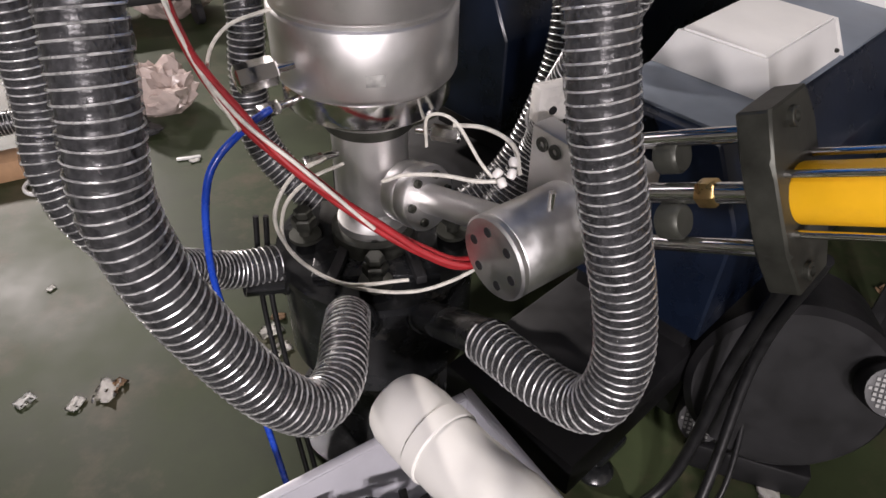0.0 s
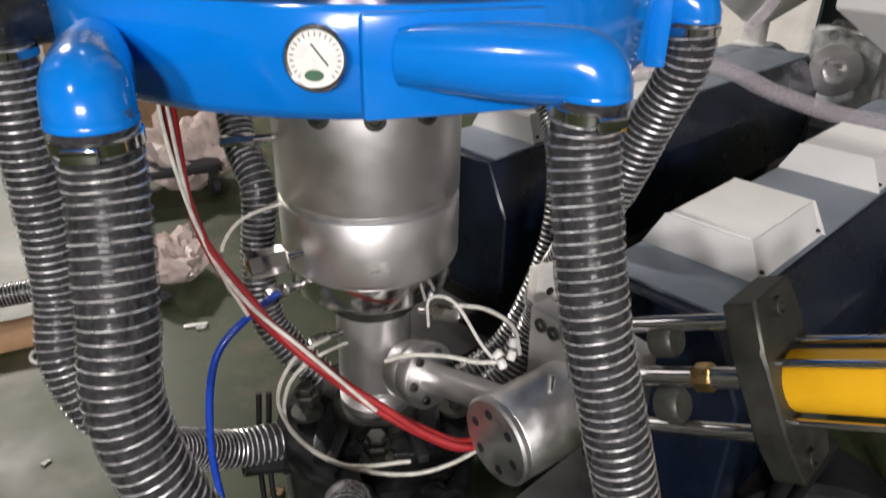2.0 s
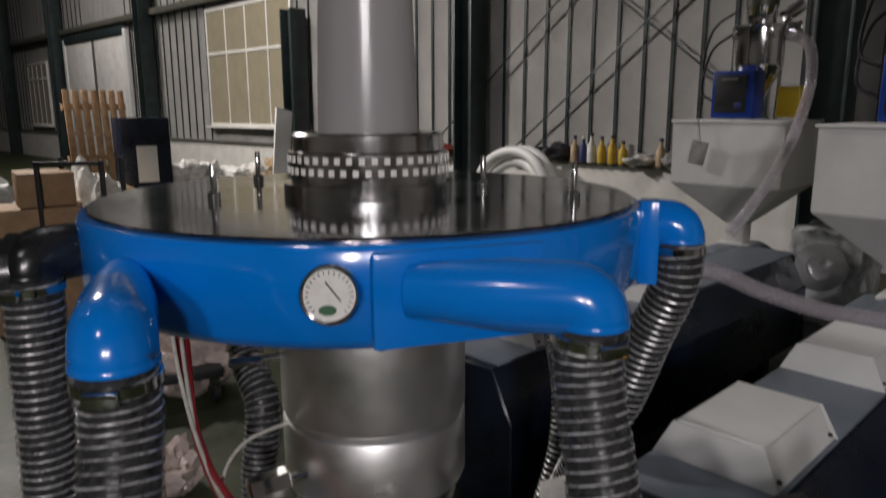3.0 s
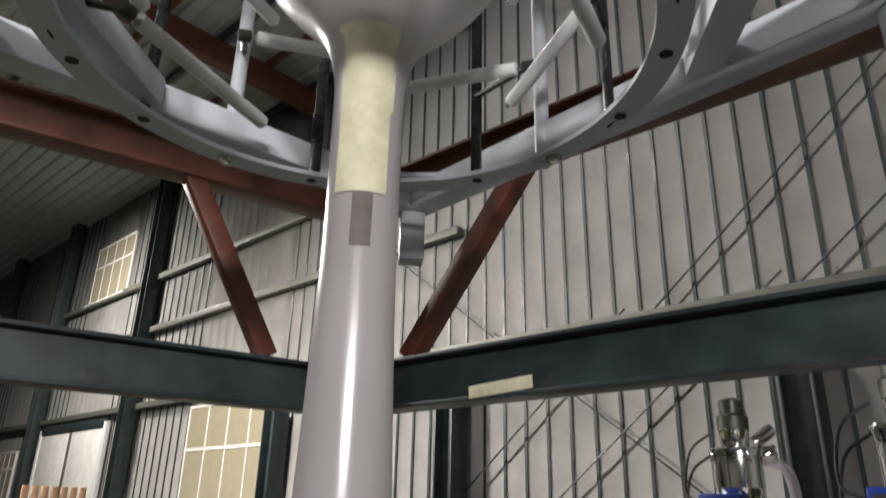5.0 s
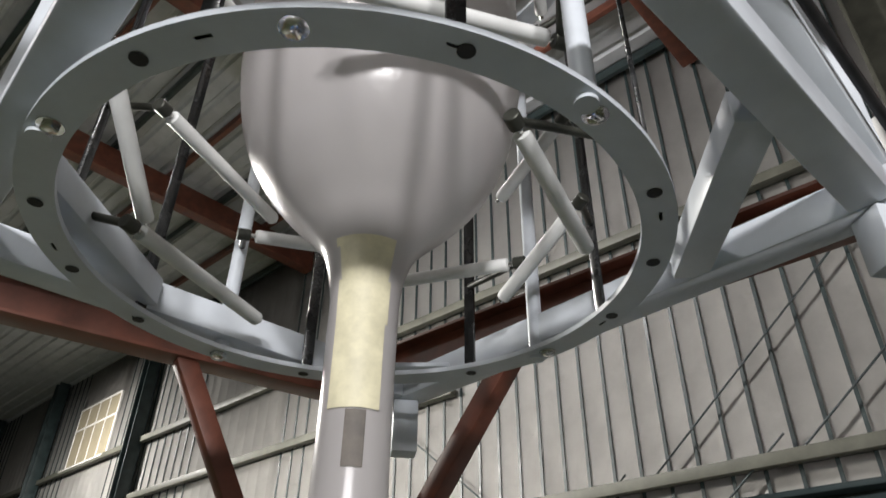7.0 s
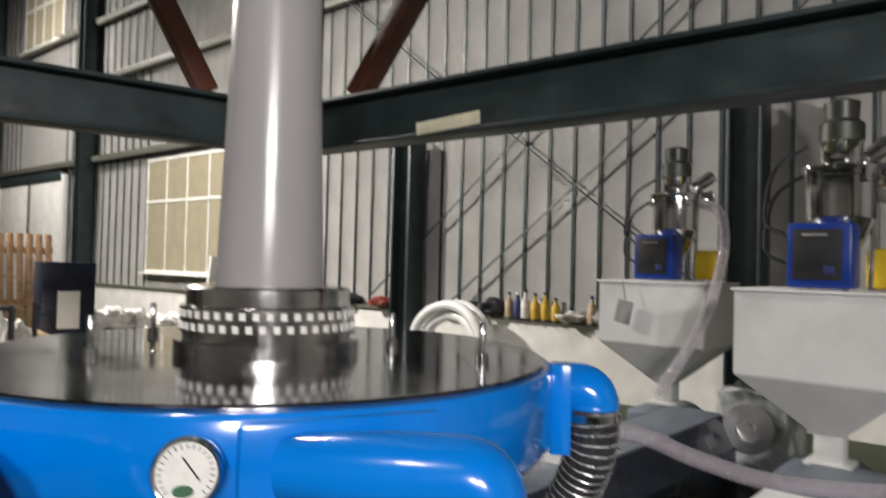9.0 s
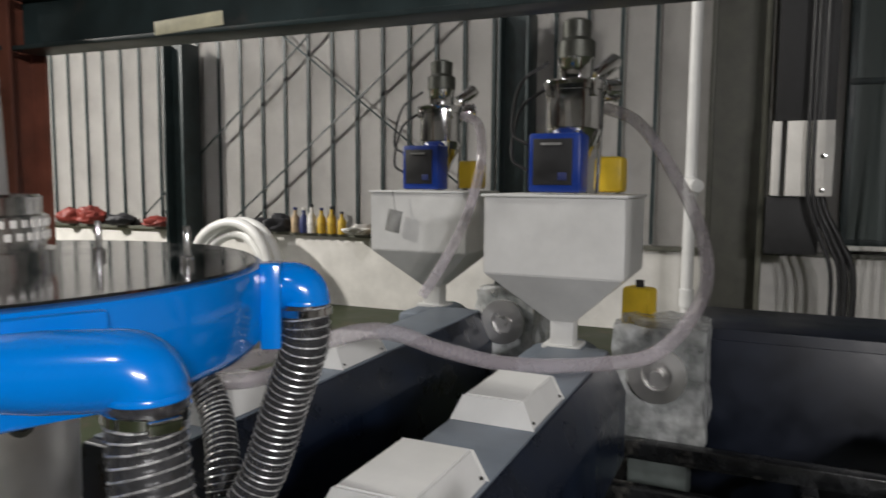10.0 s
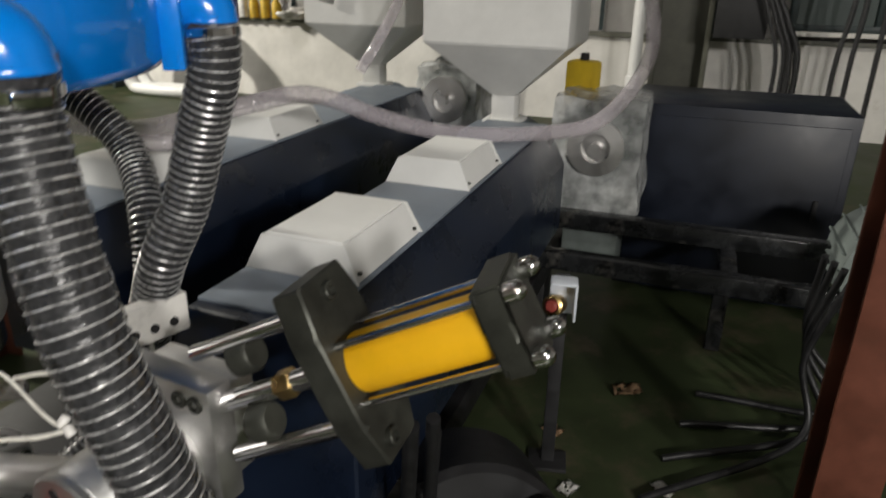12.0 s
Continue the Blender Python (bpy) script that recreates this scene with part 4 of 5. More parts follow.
for y, z in ((0.02, 0.05), (-0.01, -0.04)):
    bm = bmesh.new()
    lathe(bm, [(0.020, -0.045), (0.027, -0.04), (0.027, -0.012), (0.022, -0.006)], 28, m=cm @ Matrix.Translation((-0.03, y, z)) @ axis_m((0, 0, 0), (1, 0, 0)))
    part("collar", bm, OLIVE, cyl)
bm = bmesh.new()
lathe(bm, [(0.020, 0.0), (0.021, 0.003), (0.021, 0.024), (0.018, 0.028)], 6, m=cm @ axis_m((-0.01, 0, 0), (1, 0, 0)))
part("coupling_nut", bm, BRASS, cyl)
bm = bmesh.new()
hull(bm, [cm @ Vector((x, y, z)) for x in (0.085, 0.128) for y, z in ((0.055, 0.125), (-0.050, 0.125), (-0.062, 0.06), (-0.062, -0.06), (-0.045, -0.125), (0.04, -0.125), (0.062, -0.08), (0.066, 0.08))])
bmesh.ops.bevel(bm, geom=bm.edges[:], offset=0.003, segments=1, affect="EDGES")
part("clamp_plate", bm, OLIVE, cyl, "thick oiled steel clamp plate", smooth=25)
bm = bmesh.new()
lathe(bm, [(0.039, 0.128), (0.040, 0.132), (0.040, 0.318), (0.039, 0.32)], 48, m=cm @ axis_m((0, 0, 0), (1, 0, 0)))
part("barrel", bm, YELLOW, cyl, "bright yellow cylinder barrel")
bm = bmesh.new()
hull(bm, [cm @ Vector((x, y, z)) for x in (0.318, 0.358) for y, z in ((0.045, 0.062), (-0.045, 0.055), (-0.05, 0.0), (-0.045, -0.055), (0.03, -0.062), (0.05, -0.05))])
bmesh.ops.bevel(bm, geom=bm.edges[:], offset=0.004, segments=2, affect="EDGES")
part("end_cap", bm, OLIVE, cyl, smooth=25)
for y in (-0.036, 0.036):
    for z in (-0.040, 0.040):
        bm = bmesh.new()
        rod(bm, cm @ Vector((0.12, y, z)), cm @ Vector((0.34, y, z)), 0.0052, seg=12)
        part("tie_rod", bm, STEEL2, cyl)
        bm = bmesh.new()
        lathe(bm, [(0.0125, 0), (0.0125, 0.010), (0.0115, 0.016), (0.007, 0.021), (0, 0.023)], 16, m=cm @ axis_m((0.358, y, z), (1, 0, 0)))
        part("cap_nut", bm, CHROME, cyl, "bright domed nut")
for x, y, z in ((0.128, 0.0, 0.10), (0.128, -0.02, -0.10), (0.085, 0.0, 0.105)):
    bm = bmesh.new()
    socket_bolt(bm, cm @ Vector((x, y, z)), cm.to_3x3() @ Vector((1 if x > 0.1 else -1, 0, 0)), 0.013, 0.008)
    part("socket_bolt", bm, OLIVE, cyl)

sv = thing("socket_bracket", (1.45, 0.15, 0), "pale bracket with a worn red and brass socket, on a post", "bracket", rz=-40)
bm = bmesh.new()
box(bm, (0, 0.03, 0.60), (0.070, 0.010, 0.115), bevel=0.004)
box(bm, (0.037, 0, 0.60), (0.008, 0.06, 0.115), bevel=0.003)
box(bm, (0, 0, 0.654), (0.070, 0.06, 0.008), bevel=0.003)
part("housing", bm, PALE, sv)
bm = bmesh.new()
lathe(bm, [(0.026, -0.03), (0.030, 0), (0.030, 0.025), (0.022, 0.03), (0.018, 0.012), (0, 0.012)], 18, m=axis_m((-0.018, -0.01, 0.585), (-0.4, -1, 0.3)))
part("socket", bm, BRASS, sv)
bm = bmesh.new()
lathe(bm, [(0.018, 0.013), (0.018, 0.034), (0.012, 0.04), (0, 0.04)], 16, m=axis_m((-0.018, -0.01, 0.585), (-0.4, -1, 0.3)))
part("plug", bm, CLUT[4], sv, "red plug")
bm = bmesh.new()
box(bm, (0.0, 0.045, 0.33), (0.04, 0.02, 0.66), bevel=0.003)
box(bm, (0.0, 0.045, 0.006), (0.12, 0.10, 0.012), bevel=0.002)
part("post", bm, BLACKM, sv)

# small white connector box on a bracket
jb = thing("terminal_box", (0.352, -0.055, 0.905), "small white ceramic terminal box with two screw holes", "terminal box", rz=20)
bm = bmesh.new()
box(bm, (0, 0, 0), (0.13, 0.03, 0.07), bevel=0.004)
part("box", bm, CERAM, jb)
for x in (-0.035, 0.0, 0.035):
    bm = bmesh.new()
    lathe(bm, [(0.008, 0), (0.008, 0.002), (0.005, 0.002), (0, 0.0005)], 14, m=axis_m((x, -0.015, -0.01), (0, -1, 0)))
    part("screw_hole", bm, BLACKM, jb)
bm = bmesh.new()
rod(bm, (0, 0, -0.03), (0, 0, -0.12), 0.006)
part("post", bm, STEEL2, jb)

# sensors screwed into the die
def sensor(place, way, label, n=0.05, r=0.013):
    t = thing("melt_sensor", place, label, "sensor", "die sensors")
    bm = bmesh.new()
    rod(bm, (0, 0, 0), Vector(way).normalized() * 0.03, 0.007)
    part("stem", bm, STEEL2, t)
    bm = bmesh.new()
    lathe(bm, [(r, 0.03), (r * 1.1, 0.033), (r * 1.1, 0.03 + n), (r * 0.8, 0.034 + n)], 6, m=axis_m((0, 0, 0), way))
    part("plug", bm, STEEL2, t)
    return t


sensor((-0.112, -0.115, 1.005), (-0.93, -0.42, -0.06), "bright steel plug screwed into the die side", 0.062, 0.021)
sensor((-0.155, -0.04, 1.18), (-1, -0.25, 0), "thin steel temperature probe in the die", 0.05, 0.009)
sensor((-0.12, -0.08, 0.925), (-0.95, -0.5, -0.1), "brass fitting with an air tube on the die", 0.035, 0.011)
sensor((-0.06, -0.05, 0.80), (-1, -0.55, 0.05), "steel plug on the die neck", 0.035, 0.009)
sensor((0.085, -0.05, 0.845), (1, -0.4, 0.05), "steel plug with braided lead on the collar", 0.05, 0.014)


def cable(ctrl, r, material, label, seg=8, step=0.012):
    o = Vector(ctrl[0])
    bm = bmesh.new()
    sweep(bm, [p - o for p in smooth_path(ctrl, step)], r, seg)
    return tagged(part("cable", bm, material, smooth=70, m=Matrix.Translation(o)), label, "cable")


RC = [(-0.36, 0.12, 1.34), (-0.32, -0.02, 1.20), (-0.275, -0.12, 1.06), (-0.20, -0.20, 0.965), (-0.11, -0.24, 0.885), (0.0, -0.265, 0.795), (0.085, -0.275, 0.738), (0.155, -0.275, 0.708), (0.25, -0.23, 0.705)]
for dx, dz in ((0, 0), (0.007, 0.008), (-0.003, 0.012)):
    cable([(x + dx * (1 + math.sin(9 * i)), y - dx, z + dz) for i, (x, y, z) in enumerate(RC)], 0.0065, RED, "red sheathed cable running past the die")
cable([(x + 0.004, y - 0.012, z + 0.012 + 0.01 * math.sin(2.1 * i)) for i, (x, y, z) in enumerate(RC[:-3])], 0.0035, WHITEC, "white sleeved lead tied to the red cables")
cable([(-0.36, 0.10, 1.36), (-0.33, -0.03, 1.23), (-0.295, -0.10, 1.12), (-0.25, -0.16, 1.03), (-0.19, -0.22, 0.95)], 0.0035, WHITEC, "white sleeved lead hanging from the ring")
cable([(-0.14, -0.09, 1.085), (-0.20, -0.13, 1.075), (-0.235, -0.14, 1.03), (-0.235, -0.15, 0.97), (-0.19, -0.19, 0.94)], 0.003, WHITEC, "white sensor lead looped from the die")
cable([(-0.16, -0.11, 0.925), (-0.20, -0.16, 0.915), (-0.255, -0.20, 0.86), (-0.275, -0.23, 0.74), (-0.27, -0.25, 0.60), (-0.22, -0.32, 0.35), (-0.17, -0.42, 0.12), (-0.12, -0.55, 0.012)], 0.0065, BLUEC, "blue plastic air tube hanging to the floor")
cable([(-0.08, -0.08, 0.81), (-0.14, -0.13, 0.80), (-0.17, -0.17, 0.74), (-0.13, -0.20, 0.67), (-0.05, -0.23, 0.635), (0.05, -0.26, 0.64), (0.13, -0.27, 0.67), (0.22, -0.24, 0.70)], 0.0036, WHITEC, "white glass-sleeved lead round the die foot")
cable([(-0.05, -0.07, 0.79), (-0.11, -0.12, 0.79), (-0.155, -0.15, 0.75), (-0.15, -0.19, 0.69), (-0.06, -0.235, 0.645), (0.06, -0.25, 0.66)], 0.0035, WHITEC, "thin white lead round the die foot")
cable([(0.02, -0.16, 0.81), (0.06, -0.18, 0.835), (0.12, -0.20, 0.845), (0.17, -0.22, 0.845), (0.205, -0.23, 0.85)], 0.0038, WHITEC, "white sleeved heater lead to a ceramic plug")
cable([(0.10, -0.10, 0.84), (0.10, -0.12, 0.91), (0.14, -0.15, 0.92), (0.18, -0.20, 0.87), (0.20, -0.22, 0.85)], 0.003, WHITEC, "thin white lead arching to the adapter")
cable([(0.15, -0.08, 0.87), (0.20, -0.12, 0.885), (0.24, -0.17, 0.88), (0.25, -0.20, 0.84)], 0.004, WHITEC, "braided lead to the adapter")
cable([(0.33, -0.02, 0.88), (0.30, -0.05, 0.90), (0.285, -0.06, 0.86), (0.32, -0.09, 0.835), (0.37, -0.10, 0.845)], 0.0035, CLUT[6], "grey lead bent below the terminal box")
cable([(0.36, -0.03, 0.87), (0.31, -0.07, 0.875), (0.295, -0.09, 0.83), (0.30, -0.12, 0.80)], 0.0035, CLUT[6], "grey lead bent to the block")
for i, p in enumerate(((0.20, -0.235, 0.862), (0.222, -0.25, 0.868), (0.232, -0.225, 0.873), (0.212, -0.255, 0.855))):
    t = thing("ceramic_plug", p, "small white ceramic terminal plug", "connector", "ceramic plugs", rz=33 * i)
    bm = bmesh.new()
    lathe(bm, [(0.006, 0), (0.0075, 0.003), (0.0075, 0.013), (0.0055, 0.016)], 12, m=axis_m((0, 0, 0), (0.5, 0.2, 0.6)))
    part("plug_body", bm, CERAM, t)

# ---- crate and paper roll near the floor ----
crate = thing("plastic_crate", (0.04, -0.58, 0.0), "translucent white plastic crate full of black scrap", "crate", rz=28)
bm = bmesh.new()
L_, W_, H_ = 0.46, 0.34, 0.36
MILKY = mat("milky_plastic", (0.52, 0.52, 0.56), 0.35, 0, 0.05, 6, 0.03, 60)
box(bm, (0, 0, 0.006), (L_ - 0.014, W_ - 0.014, 0.01))
part("crate_base", bm, MILKY, crate, smooth=20)
for s in (-1, 1):
    bm = bmesh.new()
    hull(bm, [(s * (L_ / 2 + k * 0.03 - e), y * (W_ / 2 + k * 0.03), k * H_ + 0.005) for k in (0, 1) for y in (-1, 1) for e in (0, 0.006)])
    part("crate_end", bm, MILKY, crate, smooth=20)
    bm = bmesh.new()
    hull(bm, [(x * (L_ / 2 - 0.007 + k * 0.03), s * (W_ / 2 + k * 0.03 - e), k * H_ + 0.005) for k in (0, 1) for x in (-1, 1) for e in (0, 0.006)])
    part("crate_side", bm, MILKY, crate, smooth=20)
bm = bmesh.new()
for s in (-1, 1):
    box(bm, (s * (L_ / 2 + 0.035), 0, H_), (0.02, W_ + 0.09, 0.016), bevel=0.005)
    box(bm, (0, s * (W_ / 2 + 0.035), H_), (L_ + 0.05, 0.02, 0.016), bevel=0.005)
part("rim", bm, MATS["milky_plastic"], crate)
rng = random.Random(5)
bm = bmesh.new()
for i in range(70):
    c = (rng.uniform(-0.2, 0.2), rng.uniform(-0.14, 0.14), 0.27 + rng.uniform(-0.02, 0.06))
    box(bm, (0, 0, 0), (rng.uniform(0.03, 0.11), rng.uniform(0.01, 0.03), rng.uniform(0.006, 0.02)), bevel=0.002, m=Matrix.Translation(c) @ Euler((rng.uniform(-0.6, 0.6), rng.uniform(-0.6, 0.6), rng.uniform(0, 6))).to_matrix().to_4x4())
tagged(part("scrap", bm, BLACKM, smooth=30, m=crate.matrix_basis.copy()), "black plastic offcuts heaped in the crate", "scrap", kind="stuff")

roll = thing("film_roll", (0.03, -0.44, 0.56), "large white paper-wrapped film roll lying across the crate", "roll")
rw = Vector((0.33, -0.46, 0.02))
bm = bmesh.new()
n = 40
pts = [rw * (k / n) * 1.3 for k in range(n + 1)]
sweep(bm, pts, [0.058 if k == 0 else 0.0635 + 0.0025 * max(0, math.sin(k * 0.55)) ** 6 for k in range(n + 1)], 48)
for f in bm.verts:
    f.co += 0.0022 * noise.noise(f.co * 26) * Vector((0.8, 0.57, 0.2)) + Vector((0, 0, 0.0018 * noise.noise(f.co * 40)))
part("wrapped_roll", bm, PAPER, roll, smooth=50)
for k, w_ in ((0.16, 0.030), (0.62, 0.05)):
    bm = bmesh.new()
    lathe(bm, [(0.0655, 0), (0.0672, 0.002), (0.0672, w_ - 0.002), (0.0655, w_)], 48, m=axis_m(rw * k, rw))
    part("paper_band", bm, PAPER, roll)
bm = bmesh.new()
lathe(bm, [(0.057, 0.0), (0.055, -0.004), (0.030, -0.006), (0.028, -0.002), (0, -0.002)], 40, m=axis_m((0, 0, 0), rw))
part("folded_end", bm, PAPER, roll)

# ---- guide cage round the bubble ----
CAGE = Vector((-0.02, -0.005, 2.495))
cage = thing("bubble_cage", CAGE, "pale grey bubble guide ring with white rollers on arms", "bubble cage")
bm = bmesh.new()
ri, ro, th = 0.557, 0.622, 0.012
lathe(bm, [(ri, 0), (ro, 0), (ro, th), (ri, th)], 128, closed=True)
rg = part("guide_ring", bm, PALE, cage)
for k in range(16):
    a = radians(-99.9 + 22.5 * k)
    p = Vector((0.590 * math.cos(a), 0.590 * math.sin(a), 0))
    bm = bmesh.new()
    if k in (0, 2, 6, 10, 14):
        bolt(bm, p, (0, 0, -1), 0.015, 0.010)
        lathe(bm, [(0.021, 0), (0.021, -0.002), (0.0, -0.002)], 20, m=Matrix.Translation(p))
        part("ring_bolt", bm, STEEL2, cage)
    else:
        lathe(bm, [(0.0135, -0.001), (0.0135, -0.0022), (0, -0.0022)], 20, m=Matrix.Translation(p))
        part("ring_hole", bm, BLACKM, cage)
bm = bmesh.new()
lathe(bm, [(ri, 1.25), (ro, 1.25), (ro, 1.262), (ri, 1.262)], 96, closed=True)
part("upper_ring", bm, PALE, cage)
# round posts and flat bars
for a in (124.5, 39, -58, -148):
    w = Vector((math.cos(radians(a)), math.sin(radians(a)), 0)) * 0.598
    bm = bmesh.new()
    rod(bm, w + Vector((0, 0, -0.008)), w + Vector((0, 0, 1.25)), 0.019, seg=20)
    part("cage_post", bm, PALE, cage)
for a in (102, 148, 58, 16.5, -25, -79, -112, 178):
    w = Vector((math.cos(radians(a)), math.sin(radians(a)), 0)) * 0.592
    bm = bmesh.new()
    box(bm, w + Vector((0, 0, 0.62)), (0.010, 0.030, 1.24), rz=a, bevel=0.002)
    part("cage_bar", bm, BLACKP, cage, "black flat bar")


def guide_roller(a, b, post, reach=0.03):
    """A white sleeved roller from a to b, held from a by an arm to the bar at the angle post."""
    a, b = Vector(a) - CAGE, Vector(b) - CAGE
    d = (b - a).normalized()
    n = (b - a).length
    bm = bmesh.new()
    lathe(bm, [(0.010, 0), (0.0165, 0.002), (0.0175, 0.006), (0.0175, n - 0.006), (0.0165, n - 0.002), (0.010, n)], 20, m=axis_m(a, d))
    rl = part("roller", bm, ROLLW, cage, "white sleeved guide roller")
    bm = bmesh.new()
    e = a - d * reach
    rod(bm, e, b + d * 0.012, 0.006, seg=10)
    part("axle", bm, STEEL2, rl)
    bm = bmesh.new()
    rod(bm, e, Vector((0.592 * math.cos(radians(post)), 0.592 * math.sin(radians(post)), e.z + 0.05)), 0.009, seg=10)
    lathe(bm, [(0.014, -0.016), (0.016, -0.014), (0.016, 0.014), (0.014, 0.016)], 14, m=axis_m(e, d))
    part("arm", bm, OLIVE, rl)


guide_roller((-0.485, -0.31, 2.715), (-0.455, 0.01, 2.57), -148)
guide_roller((-0.455, -0.02, 2.83), (-0.265, 0.375, 2.853), 178)
guide_roller((-0.455, 0.0, 2.535), (-0.262, 0.378, 2.55), 178)
guide_roller((-0.299, 0.35, 2.777), (0.03, 0.46, 2.82), 124.5)
guide_roller((0.361, 0.285, 2.712), (0.06, 0.46, 2.73), 58)
guide_roller((0.46, 0.04, 2.715), (0.346, 0.303, 2.62), 16.5)
guide_roller((0.252, -0.311, 2.612), (0.455, -0.035, 2.562), -25)
guide_roller((0.453, 0.08, 3.012), (0.35, 0.298, 2.934), 16.5)
guide_roller((0.308, -0.342, 2.835), (-0.10, -0.452, 2.775), -58)
for k in range(6):
    a = radians(60 * k + 40)
    p, q = (CAGE + Vector((0.45 * math.cos(a + h), 0.45 * math.sin(a + h), 0.85 + 0.1 * (k % 2) - 0.12 * h)) for h in (-0.42, 0.42))
    guide_roller(p, q, math.degrees(a) - 40)

# pale grey welded carrier frame
FX, FY = Vector((0.58, -0.815, 0)), Vector((0.815, 0.58, 0))
fz = 2.572


def fp(x, y, z=0.0):
    return FX * x + FY * y + Vector((0, 0, fz + z))


fr = thing("carrier_frame", (0, 0, 0), "pale grey welded square-tube frame carrying the cage", "frame")
X0, X1, Y0, Y1 = -0.60, 0.77, -0.64, 0.61
for a, b in (((X0 - 0.04, Y1), (X1 + 0.04, Y1)), ((X0 - 0.04, Y0), (X1 + 0.04, Y0))):
    square_bar("frame_tube", fp(*a), fp(*b), 0.08, PALE, "", fr)
for x in (X0, X1):
    square_bar("frame_tube", fp(x, Y0 + 0.041), fp(x, Y1 - 0.041), 0.08, PALE, "", fr)
for sx, sy in ((1, 1), (-1, -1)):
    cx, cy = (X1, Y1) if sx > 0 else (X0, Y0)
    square_bar("corner_brace", fp(cx - sx * 0.04, cy - sy * 0.40, -0.003), fp(cx - sx * 0.37, cy - sy * 0.04, -0.003), 0.075, PALE, "", fr, 0.07)
    square_bar("riser", fp(cx, cy, 0.042), fp(cx, cy, 2.2), 0.07, PALE, "", fr)
square_bar("hanging_post", fp(X0, Y1, -0.042), fp(X0, Y1, -0.20), 0.075, PALE, "", fr)
square_bar("hanging_post", fp(X1, Y1, -0.042), fp(X1, Y1, -0.16), 0.075, PALE, "", fr)
square_bar("corner_plate", fp(X0 + 0.04, Y1 - 0.24, -0.01), fp(X0 + 0.24, Y1 - 0.04, -0.01), 0.05, PALE, "", fr, 0.012)
square_bar("diagonal_tube", fp(X1 + 0.02, Y1 - 0.02, 0.06), fp(X1 + 0.02, Y0 + 0.1, 0.75), 0.06, PALE, "", fr)
cable([fp(X1 + 0.08, Y1, 0.06), fp(X1 + 0.07, Y1 - 0.5, 0.30), fp(X1 + 0.08, Y1 - 0.9, 0.52), fp(X1 + 0.06, Y0, 0.80)], 0.011, BLACKC, "black cable along the sloping frame tube")

# ---- clear vinyl hoses ----
def clear_hose(ctrl, r, label):
    o = Vector(ctrl[0])
    t = thing("clear_hose", o, label, "hose", "clear suction hoses")
    bm = bmesh.new()
    path = [p - o for p in smooth_path(ctrl, 0.03)]
    sweep(bm, path, r, 18, caps=False)
    part("hose_wall", bm, TUBEM, t, smooth=80)
    bm = bmesh.new()
    hx = []
    fine = smooth_path(ctrl, 0.004)
    side = None
    for i in range(len(fine) - 1):
        d = (fine[i + 1] - fine[i]).normalized()
        side = d.orthogonal().normalized() if side is None else (side - d * side.dot(d)).normalized()
        ph = i * 1.05
        hx.append(fine[i] - o + r * 0.93 * (math.cos(ph) * side + math.sin(ph) * d.cross(side)))
    sweep(bm, hx, 0.0007, 4)
    part("steel_coil", bm, CLUT[6], t, "fine steel coil inside the hose")
    return t


clear_hose([(2.20, 1.22, 1.90), (2.29, 1.12, 1.84), (2.33, 0.978, 1.672), (2.35, 0.802, 1.396), (2.27, 0.695, 1.162), (2.04, 0.673, 0.965), (1.78, 0.72, 0.93), (1.461, 0.789, 0.950), (1.224, 0.831, 1.016), (1.062, 0.824, 1.085), (0.937, 0.80, 1.112), (0.802, 0.80, 1.095), (0.65, 0.84, 1.061), (0.50, 0.90, 1.03), (0.30, 0.95, 1.06)], 0.027, "clear wire-reinforced suction hose sagging across the extruders")
clear_hose([(1.93, 2.02, 1.92), (1.985, 1.94, 1.87), (1.97, 1.88, 1.70), (1.90, 1.84, 1.50), (1.80, 1.80, 1.32), (1.70, 1.80, 1.16), (1.62, 1.84, 1.02)], 0.025, "clear wire-reinforced suction hose hanging from the loader")
clear_hose([(0.42, 0.95, 1.20), (0.36, 0.86, 1.12), (0.42, 0.74, 1.05), (0.55, 0.70, 1.03), (0.70, 0.72, 1.05)], 0.022, "clear hose end looped behind the ring")

# white coil of pipe behind the ring
cp = WN * (WL - 0.40) + WD * 4.85
coil = thing("pipe_coil", (cp.x, cp.y, 0.45), "large white plastic pipe coil standing against the low wall", "coil", rz=WROT)
for k, (r, dy) in enumerate(((0.60, 0.0), (0.46, 0.10), (0.60, 0.18))):
    bm = bmesh.new()
    sweep(bm, [(r * math.cos(a), dy + 0.03 * math.sin(3 * a), max(-0.38, r * math.sin(a))) for a in [2 * math.pi * i / 48 for i in range(48)]] + [(r, dy, 0.0)], 0.07, 14)
    part("pipe_turn", bm, WHITEP, coil)

